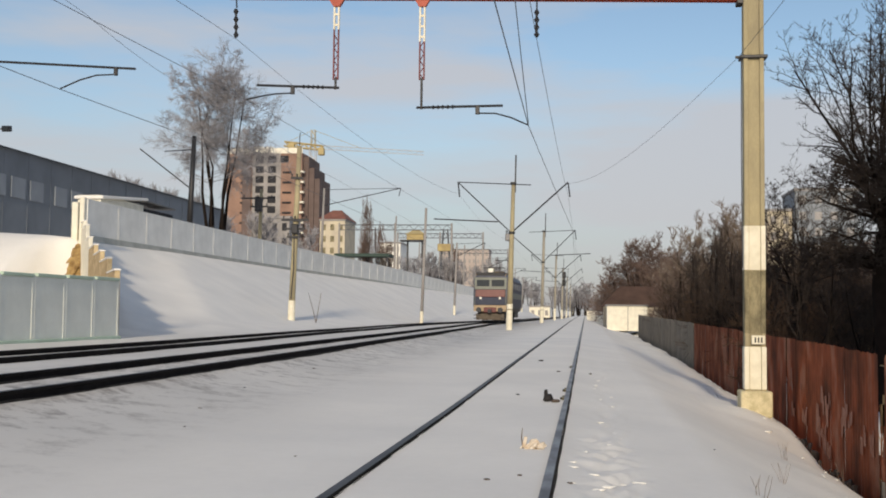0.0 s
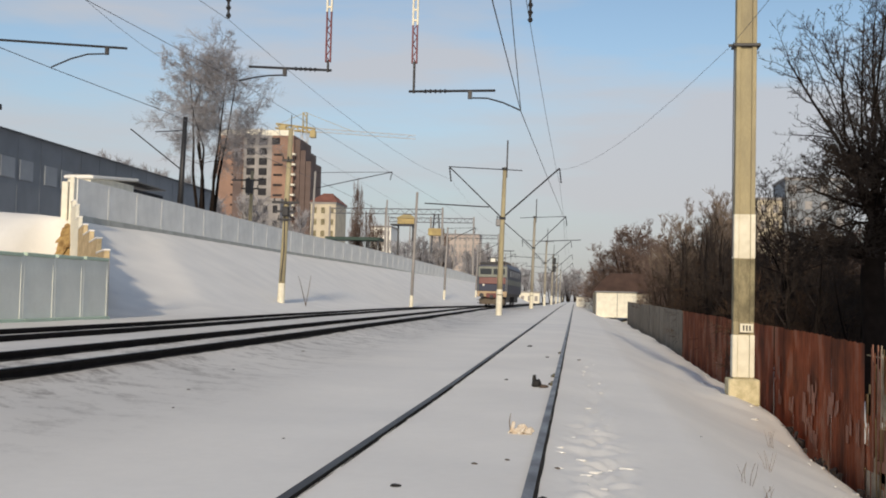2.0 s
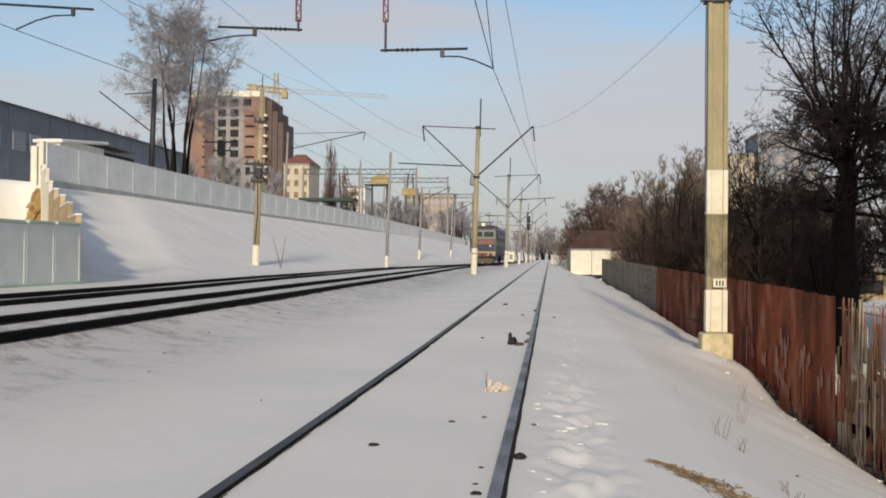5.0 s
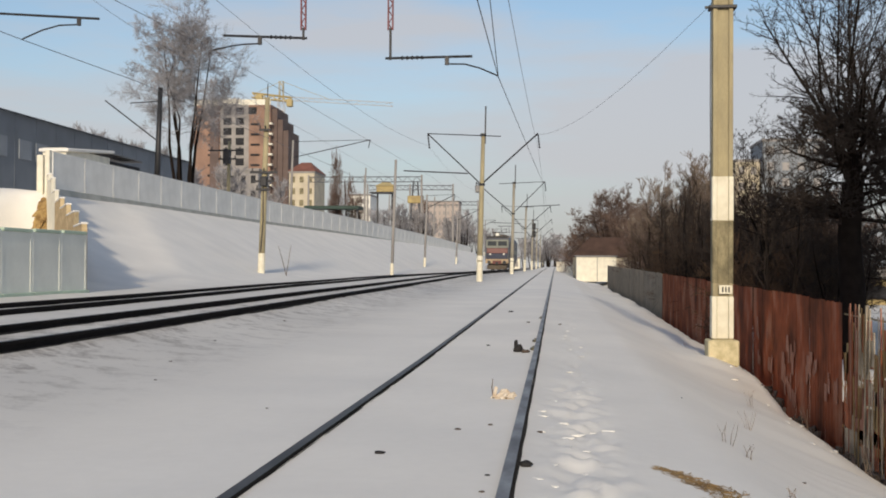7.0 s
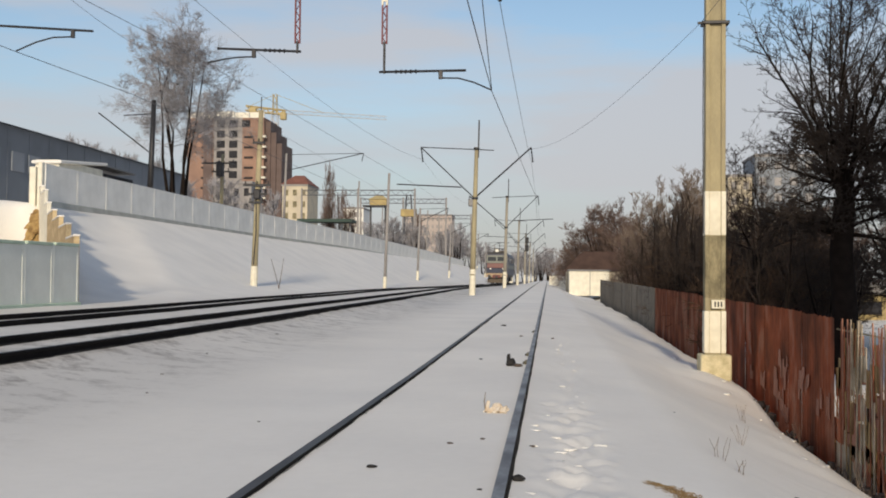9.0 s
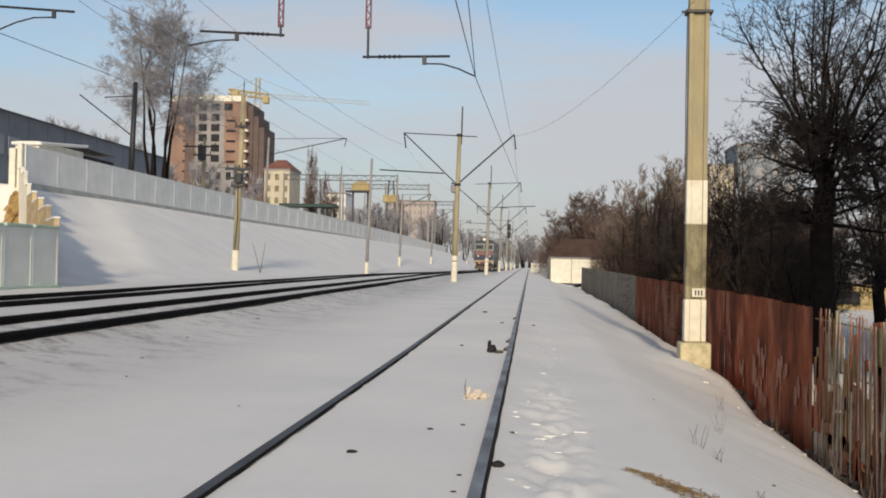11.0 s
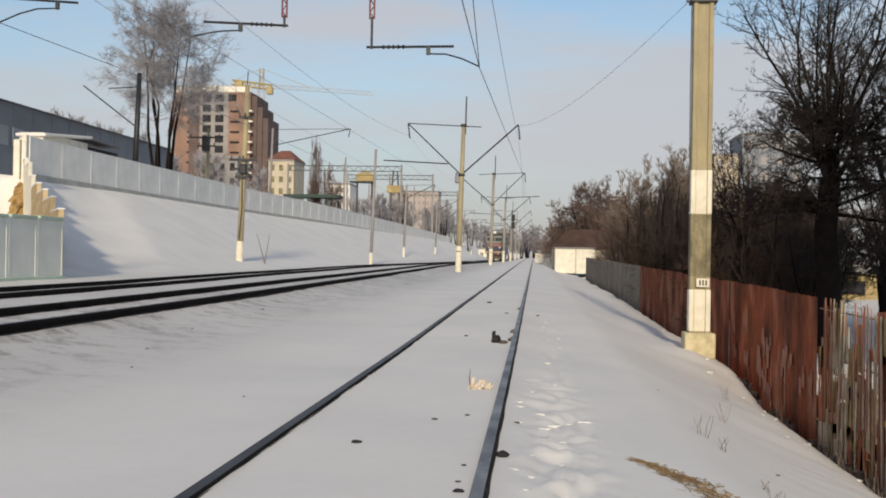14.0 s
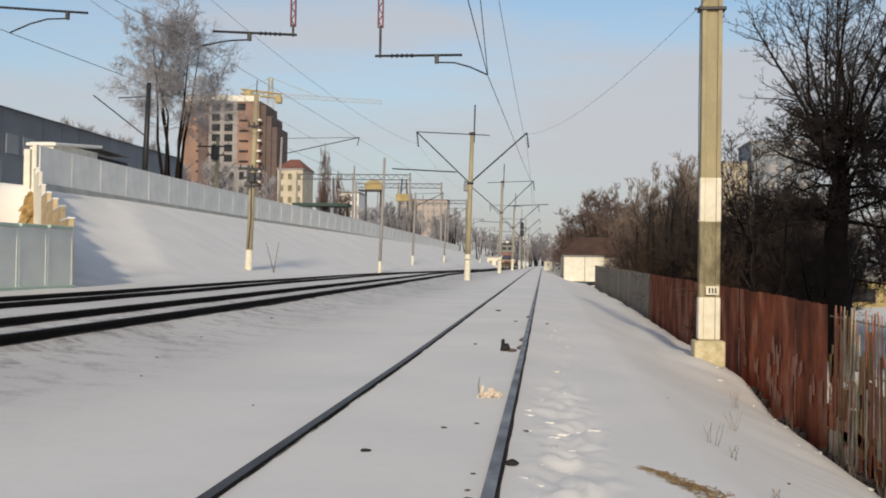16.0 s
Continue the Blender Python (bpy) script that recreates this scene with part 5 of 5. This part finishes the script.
def crooked_tree(x, y, fork, height, label, seed, leaders, sides, r=0.3, thin=0.009, twig=DARK_TWIG, lean=(0.08, 0.36)):
    """A dark trunk that forks low: steep leaders full of short crooked twigs, and drooping side limbs."""
    rnd = random.Random(seed)
    e = thing("bare_tree", pose(x, y, ground(x, y) - 0.15), label, "tree")
    bm = bmesh.new()
    pts = [Vector((0, 0, 0)), Vector((0.02, 0, fork * 0.35)), Vector((-0.08, 0.03, fork * 0.7)), Vector((0.02, 0, fork))]
    tube(bm, pts, [r * 1.35, r * 1.05, r * 0.95, r * 0.85], 10, cap=False)
    big, out = [], []
    for k in range(leaders):
        a, ln = 6.283 * (k + rnd.uniform(-0.25, 0.25)) / leaders, rnd.uniform(*lean)
        d = Vector((math.cos(a) * ln, math.sin(a) * ln * 0.8, 1)).normalized()
        grow(out, pts[3] - Vector((0, 0, rnd.uniform(0, 0.5))), d, (height - fork) * rnd.uniform(0.8, 1.0), r * rnd.uniform(0.10, 0.26), 3, rnd, 0.95, 0.5, (0, 6, 8, 18), thin * 0.8, 0.15, (0.14, 0.32))
    for k in range(sides):
        a = 6.283 * (k + rnd.uniform(-0.3, 0.3)) / sides
        z = fork * rnd.uniform(0.72, 1.3)
        d = Vector((math.cos(a), math.sin(a), rnd.uniform(0.05, 0.45))).normalized()
        grow(out, Vector((0, 0, z)), d, rnd.uniform(1.4, 2.7), r * rnd.uniform(0.12, 0.2), 3, rnd, 0.95, 0.12, (0, 7, 8, 12), thin, 0.24, (0.24, 0.46))
    for q in out:
        if q[1][0] > r * 0.13:
            big.append(q)
    for p, rad, n in big:
        tube(bm, p, rad, 7, cap=False)
    part("trunk", bm, BARK, e, smooth=True)
    branches_mesh("crown", [q for q in out if q[1][0] <= r * 0.13], twig, e)
    return e


GREAT = crooked_tree(8.0, 30, 4.9, 11.0, "large dark bare tree with crooked twigs behind the rusty fence", 5, 17, 34, 0.33, lean=(0.04, 0.5))
crooked_tree(7.3, 38.5, 3.2, 7.6, "low tangled bare tree behind the larger one", 9, 10, 12, 0.2, 0.009, TWIG, (0.2, 0.7))
crooked_tree(11.9, 37.5, 2.6, 8.4, "dark bare tree beside a larger one behind the fence", 6, 10, 12, 0.22, 0.009, DARK_TWIG, (0.2, 0.6))
crooked_tree(10.3, 31.0, 3.6, 9.6, "dark bare tree crowding the larger one", 15, 10, 12, 0.24, 0.009, DARK_TWIG, (0.1, 0.5))
# unseen copies added out of view, to shade the trees ahead
for x, y, s, a in ((9.2, 17.0, 1.2, 40), (11.5, 12.0, 1.4, 130), (13.5, 18.5, 1.3, 300)):
    copy_thing(GREAT, pose(x, y, ground(x, y) - 0.15, 0, 0, a)).scale = (s, s, s)


def thicket():
    rnd = random.Random(21)
    kinds = []
    for k in range(4):
        b = tree(5.9 + k * 0.5, 33 + k * 8, 3.2 + 0.4 * k, "dense bare shrub behind the fence", 40 + k, stems=8, levels=3, kids=(0, 7, 6), spread=0.9, up=0.1, r=0.10, name="bare_shrub", trunk=0.12, group="shrubs behind the fence", thin=0.008, reach=(0.28, 0.44), limbs=56, lean=(0.1, 0.5), taper=0.6, wob=0.28, ratio=(0.35, 0.62), mats=(BARK, (BROWN_TWIG, TWIG)[k % 2]))
        kinds.append(b)
    for k in range(92):
        u = k / 92
        y = 17 + 62 * u ** 1.2 + rnd.uniform(-1, 1)
        x = 5.9 + rnd.uniform(0.3, 3.0 + 0.09 * y)
        s = rnd.uniform(0.6, 1.15) * (0.70 + 0.0065 * y)
        if (0.258 < x / y < 0.38 and y > 16) or (y < 31 and x / y > 0.215):
            continue
        c = copy_thing(kinds[k % 4], pose(x, y, ground(x, y) - 0.1, 0, 0, rnd.uniform(0, 360)))
        c.scale = (s, s, s * rnd.uniform(0.9, 1.1))
    # slim trunks standing just behind the fence
    t = tree(5.6, 45, 6.2, "slim dark bare tree just behind the fence", 81, stems=2, levels=3, kids=(0, 5, 5), spread=0.6, up=0.6, r=0.17, group="slim trees behind the fence", thin=0.01, reach=(0.22, 0.32), limbs=14, mats=(BARK, DARK_TWIG), trunk=0.5, lean=(0.02, 0.1))
    for x, y, s in ((6.0, 41.5, 0.85), (5.7, 36, 0.75), (6.2, 52, 1.05), (5.9, 60, 1.0), (6.3, 31, 0.7)):
        c = copy_thing(t, pose(x, y, ground(x, y) - 0.1, 0, 0, rnd.uniform(0, 360)))
        c.scale = (s, s, s)
    # airy trees by the path
    t = tree(8.6, 74, 8.6, "airy bare tree rising above the thicket", 61, stems=3, levels=4, kids=(0, 6, 5, 5), spread=0.55, up=0.6, r=0.25, group="trees along the line", thin=0.012, reach=(0.26, 0.4), limbs=30, mats=(BARK, HAZEL), trunk=0.25, wob=0.2, ratio=(0.38, 0.6))
    for x, y, s in ((7.9, 86, 0.95), (9.6, 76, 1.0), (10.3, 72, 0.88), (12.6, 70, 0.72), (13.8, 66, 0.7)):
        c = copy_thing(t, pose(x, y, ground(x, y) - 0.1, 0, 0, rnd.uniform(0, 360)))
        c.scale = (s, s, s)
    # the dense dark clump by the sheds
    t2 = tree(7.0, 132, 10.4, "dense dark bare tree clump beyond the sheds", 63, stems=7, levels=4, kids=(0, 6, 6, 5), spread=0.9, up=0.3, r=0.4, group="dense trees by the sheds", thin=0.02, reach=(0.32, 0.45), limbs=60, lean=(0.1, 0.35), trunk=0.12, mats=(BARK, CLUMP_TWIG), wob=0.26, ratio=(0.38, 0.62))
    for x, y, s in ((4.9, 136, 0.82), (9.5, 128, 0.84), (12.5, 124, 0.72), (10.5, 104, 0.55), (13.0, 100, 0.62), (15.5, 112, 0.75), (3.6, 142, 0.6), (9.0, 110, 0.65), (18, 120, 1.0), (22.5, 72, 0.55), (25.5, 70, 0.6), (19.6, 76, 0.55), (28.5, 74, 0.65), (17.0, 82, 0.6), (21, 86, 0.7)):
        c = copy_thing(t2, pose(x, y, ground(x, y) - 0.1, 0, 0, rnd.uniform(0, 360)))
        c.scale = (s, s, s)
    return t2


DENSE = thicket()


def far_trees():
    rnd = random.Random(31)
    # the frosty twig colour also puts distance haze into these far trees
    t = tree(-70, 230, 12.0, "distant bare tree on the skyline, twigs pale with frost and haze", 71, stems=3, levels=3, kids=(0, 7, 7), spread=0.7, up=0.5, r=0.3, group="skyline trees", thin=0.04, reach=(0.28, 0.4), limbs=30, mats=(BARK, FROST_HAZE_TWIG), trunk=0.25)
    places = [(-66 + rnd.uniform(-3, 2), 108 + 5.5 * k + rnd.uniform(-1, 1), rnd.uniform(0.92, 1.12)) for k in range(16)]
    places += [(-62 + 3.3 * k + rnd.uniform(-1, 1), 380 + rnd.uniform(-20, 60), rnd.uniform(0.6, 1.0)) for k in range(20)]
    places += [(-8 + 3.0 * k + rnd.uniform(-1, 1), 420 + rnd.uniform(-20, 80), rnd.uniform(0.6, 1.0)) for k in range(14)]
    places += [(12 + 3.5 * k, 190 + rnd.uniform(-10, 30), rnd.uniform(0.7, 1.1)) for k in range(12)]
    places += [(-2.2, 330, 0.75), (0.5, 345, 0.6), (3.5, 260, 0.55), (6.5, 240, 0.7), (-60, 120, 0.8), (-58, 127, 0.9), (-55, 150, 0.8), (-50, 160, 0.85), (-47, 175, 0.8), (-26.5, 210, 0.55), (-30, 190, 0.5)]
    places += [(-45 + 2.3 * k + rnd.uniform(-1, 1), 285 + rnd.uniform(-15, 40), rnd.uniform(0.65, 1.0)) for k in range(12)]
    for x, y, s in places:
        c = copy_thing(t, pose(x, y, ground(x, y) - 0.2, 0, 0, rnd.uniform(0, 360)))
        c.scale = (s, s, s)
    # slim dark poplars in the yard
    for x, y, s, h in ((-41.5, 200, 0.5, 1.5), (-40.0, 204, 0.55, 1.1), (-38.4, 206, 0.5, 0.85), (-43.0, 206, 0.5, 0.9), (-27.5, 225, 0.3, 0.9)):
        c = copy_thing(DENSE, pose(x, y, ground(x, y) - 0.2, 0, 0, rnd.uniform(0, 360)))
        c.scale = (s * 0.6, s * 0.6, h)
        tagged(c, "slim dark bare tree in the yard beyond the bank", "tree", "yard trees")


far_trees()


# ---- small things on the snow ----
def scrap(name, x, y, size, mat, label, seed, flat=0.4, group=""):
    """A crumpled scrap."""
    rnd = random.Random(seed)
    bm = bmesh.new()
    bmesh.ops.create_icosphere(bm, subdivisions=2, radius=0.5)
    for v in bm.verts:
        k = 1 + 0.5 * noise.noise(v.co * 3 + Vector((seed * 3.1, 0, 0))) + rnd.uniform(-0.06, 0.06)
        v.co = Vector((v.co.x * size[0] * k, v.co.y * size[1] * k, v.co.z * size[2] * k))
    ob = mesh_ob(name, bm, mat, smooth=True)
    ob.matrix_world = pose(x, y, ground(x, y) + size[2] * flat, 0, 0, rnd.uniform(-40, 40))
    return tagged(ob, label, "debris", group)


def litter():
    BLACK = material("soot_black", (0.02, 0.018, 0.018), 0.8, 0, 0.4, 6, 40, 0.2)
    TAN = material("tan_paper", (0.66, 0.61, 0.54), 0.8, 0, 0.3, 9, 40, 0.2, (0.52, 0.40, 0.28))
    BROWN = material("rust_scrap", (0.10, 0.075, 0.06), 0.9, 0, 0.4, 6, 40, 0.2)
    scrap("dark_scrap", -0.56, 16.3, (0.15, 0.16, 0.12), BLACK, "black crumpled scrap on the snow between the rails", 1, 0.45)
    scrap("dark_scrap", -0.60, 16.45, (0.07, 0.08, 0.17), BLACK, "black upright scrap beside the rail", 2, 0.5)
    scrap("brown_scrap", -0.45, 16.2, (0.14, 0.12, 0.06), BROWN, "rusty brown scrap beside the rail", 3)
    e = thing("torn_paper", pose(-0.54, 10.58, ground(-0.54, 10.58)), "torn tan and white paper litter on the snow", "debris")
    for k, (dx, dz, sx, sz, rot, m) in enumerate(((-0.05, 0.07, 0.035, 0.11, 12, TAN), (0.03, 0.02, 0.08, 0.045, 25, BROWN), (0.08, 0.055, 0.035, 0.09, -40, TAN), (-0.08, 0.0, 0.04, 0.05, 30, TAN))):
        bm = bmesh.new()
        box(bm, (sx, 0.012, sz), (dx, 0.02 * k, dz), (10, rot, 0), bevel=0.004)
        part("paper_piece", bm, m, e)
    bm = bmesh.new()
    bmesh.ops.create_icosphere(bm, subdivisions=3, radius=0.5)
    for v in bm.verts:
        k = 1 + 0.9 * noise.noise(v.co * 3.4 + Vector((4.0, 0, 0))) + 0.4 * noise.noise(v.co * 9)
        v.co = Vector((0.045 + v.co.x * 0.16 * k, 0.03 + v.co.y * 0.10 * k, 0.03 + v.co.z * 0.09 * k))
    part("crumpled_sheet", bm, TAN, e, "crumpled pale paper")
    bm = bmesh.new()
    tube(bm, [(-0.07, 0.05, 0), (-0.085, 0.06, 0.11), (-0.075, 0.05, 0.2)], [0.008, 0.006, 0.003], 5)
    part("stick", bm, HAZEL, e, "thin dry stick")
    for k, (x, y, s) in enumerate(((-1.08, 17.3, 0.09), (-0.53, 8.82, 0.06), (-0.77, 8.5, 0.07), (-0.40, 5.95, 0.09), (-0.40, 5.57, 0.08), (-0.12, 8.68, 0.07), (-0.42, 6.69, 0.05), (-0.42, 6.2, 0.05), (0.28, 9.1, 0.05), (-1.2, 7.3, 0.10), (-2.6, 9.5, 0.04), (-4.8, 13.0, 0.07), (-5.2, 16, 0.06), (-4.3, 11.2, 0.05), (-5.4, 21, 0.08), (-1.2, 29, 0.2), (0.1, 24, 0.12), (-0.6, 24, 0.12), (1.5, 13, 0.04), (2.2, 9.8, 0.06))):
        scrap("stone_chip", x, y, (s * 0.75, s * 0.6, s * 0.22), BROWN if k % 3 else BLACK, "small dark stone or chip lying on the snow", 10 + k, 0.35, "dark chips on the snow")
    e = scrap("sleeper_scrap", -0.19, 7.1, (0.09, 0.07, 0.05), BLACK, "dark charred wood scrap beside the rail", 50, 0.3)
    # snow lumps along the trodden strip by the rail
    rnd = random.Random(17)
    for k in range(22):
        y = 6.2 + 18 * (k / 22) ** 1.2 + rnd.uniform(-0.2, 0.2)
        x = 0.10 + rnd.gauss(0.06, 0.13) + 0.006 * y
        s = rnd.uniform(0.03, 0.08)
        ob = scrap("snow_lump", x, y, (s * 1.5, s * 0.9, s * 0.24), SNOW, "small lump of kicked-up snow on the footpath", 100 + k, -0.16, "snow lumps on the footpath")
    for k in range(14):
        y = rnd.uniform(5.5, 10)
        s = rnd.uniform(0.03, 0.09)
        scrap("snow_lump", rnd.uniform(-0.15, 0.42), y, (s * 1.5, s, s * 0.24), SNOW, "small lump of kicked-up snow on the footpath", 600 + k, -0.16, "snow lumps on the footpath")
    # dirty rubble and broken boards along the fence foot; their dark colour also stands for shaded gaps
    for name, mat, lab, n in (("dark_rubble", BROWN, "dark rubble and rotten boards at the fence foot, also standing for shaded gaps", 60),):
        heap = bmesh.new()
        for k in range(n):
            yy = 11 + 12.5 * rnd.random()
            xx = FENCE_X - 0.20 - abs(rnd.gauss(0, 0.06))
            box(heap, (rnd.uniform(0.03, 0.08), rnd.uniform(0.04, 0.22), rnd.uniform(0.06, 0.24)), (xx, yy, ground(FENCE_X - 0.3, yy) - 0.03), (rnd.uniform(-30, 30), rnd.uniform(-20, 20), rnd.uniform(-30, 30)))
        tagged(mesh_ob(name, heap, mat), lab, "rubble", kind="stuff")
    # crusted snow drifted against the foot of the fence
    bank = bmesh.new()
    for k in range(30):
        y = 10 + 24 * (k / 30) ** 1.3 + rnd.uniform(-0.3, 0.3)
        x = FENCE_X - 0.42 - abs(rnd.gauss(0, 0.35))
        s = rnd.uniform(0.04, 0.11)
        got = bmesh.ops.create_icosphere(bank, subdivisions=2, radius=0.5)["verts"]
        zz = ground(x, y)
        for v in got:
            q = 1 + 0.8 * noise.noise(v.co * 2.5 + Vector((k * 1.7, 0, 0)))
            v.co = Vector((x + v.co.x * s * 1.6 * q, y + v.co.y * s * 2.2 * q, zz - 0.01 + v.co.z * s * 0.4 * q))
    ob = mesh_ob("snow_crust", bank, SNOW, smooth=True)
    tagged(ob, "lumpy crusted snow along the foot of the fence", "snow", kind="stuff")
    # flattened grass that has melted out
    verts, faces = [], []
    way = [(0.73, 7.62, 0.012), (0.84, 7.45, 0.028), (0.95, 7.2, 0.042), (1.06, 7.0, 0.05), (1.15, 6.6, 0.05), (1.2, 6.2, 0.05)]
    for k in range(700):
        u = rnd.random() ** 0.8 * (len(way) - 1.001)
        i = int(u)
        f = u - i
        x, y, w = [way[i][q] * (1 - f) + way[i + 1][q] * f for q in range(3)]
        x += rnd.gauss(0, w * 1.3)
        y += rnd.gauss(0, w)
        a = rnd.gauss(2.2, 0.7)
        L = rnd.uniform(0.04, 0.11)
        dx, dy = math.cos(a) * L, math.sin(a) * L
        z = ground(x, y) + rnd.uniform(0.002, 0.006)
        b = len(verts)
        verts += [(x - dy * 0.05, y + dx * 0.05, z), (x + dy * 0.05, y - dx * 0.05, z), (x + dx, y + dy, ground(x + dx, y + dy) + rnd.uniform(0.002, 0.008)), (x + dx * 0.5, y + dy * 0.5, z + 0.005)]
        faces += [(b, b + 1, b + 3), (b + 1, b + 2, b + 3), (b + 2, b, b + 3)]
    me = bpy.data.meshes.new("straw_patch")
    me.from_pydata(verts, [], faces)
    me.materials.append(STRAW)
    tagged(new("straw_patch", me), "flattened brown grass melted out of the snow", "grass", kind="stuff")
    # tall dry grass behind the broken fence
    verts, faces = [], []
    for k in range(2600):
        y = rnd.uniform(8, 20)
        x = 4.95 + abs(rnd.gauss(0, 0.8))
        h = rnd.uniform(0.5, 1.5)
        z = ground(x, y)
        a, ln = rnd.uniform(0, 6.28), rnd.uniform(0.05, 0.4) * h
        ca, sa = math.cos(a), math.sin(a)
        b = len(verts)
        w = 0.008
        verts += [(x - sa * w, y + ca * w, z), (x + sa * w, y - ca * w, z), (x + ca * ln * 0.4 + sa * w, y + sa * ln * 0.4 - ca * w, z + h * 0.6), (x + ca * ln * 0.4 - sa * w, y + sa * ln * 0.4 + ca * w, z + h * 0.6), (x + ca * ln, y + sa * ln, z + h)]
        faces += [(b, b + 1, b + 2, b + 3), (b + 3, b + 2, b + 4)]
    me = bpy.data.meshes.new("dry_grass")
    me.from_pydata(verts, [], faces)
    me.materials.append(DRY_GRASS)
    tagged(new("dry_grass", me), "tall dry yellow grass behind the broken fence", "grass", kind="stuff")
    # dry weed stems
    for k, (x, y, h) in enumerate(((1.57, 10.0, 0.22), (2.3, 13.1, 0.26), (1.75, 8.1, 0.12), (1.65, 7.3, 0.13), (1.7, 9.6, 0.15), (3.1, 17.5, 0.3), (3.9, 12.5, 0.4), (4.2, 15, 0.5), (4.3, 19, 0.4), (-16.9, 66, 2.0))):
        r2 = random.Random(500 + k)
        bm = bmesh.new()
        for q in range(5 if h < 1 else 2):
            p = Vector((r2.uniform(-0.05, 0.05), r2.uniform(-0.05, 0.05), 0))
            d = Vector((r2.uniform(-0.35, 0.35), r2.uniform(-0.35, 0.35), 1)).normalized()
            tube(bm, [p, p + d * h * 0.5, p + d * h + Vector((r2.uniform(-0.05, 0.05), 0, 0))], [0.004, 0.003, 0.002] if h < 1 else [0.03, 0.025, 0.015], 3, cap=False)
        ob = mesh_ob("dry_weed", bm, HAZEL)
        ob.matrix_world = pose(x, y, ground(x, y) - 0.02)
        tagged(ob, "dry brown weed stems standing in the snow", "weed", "weed stems")


litter()


# ---- movement ----
def motions():
    rows = []
    for k in range(17):
        y = 94 + 5.7 * k
        x0, x1 = lerp_table(TRACK_A, y), lerp_table(TRACK_A, y + 12)
        rows.append((k, pose(x0, y, 0.40 + MAIN_CLIMB * lerp_table(RISE, y), 0, 0, -math.degrees(math.atan2(x1 - x0, 12)))))
    walk(LOCO, rows)


motions()
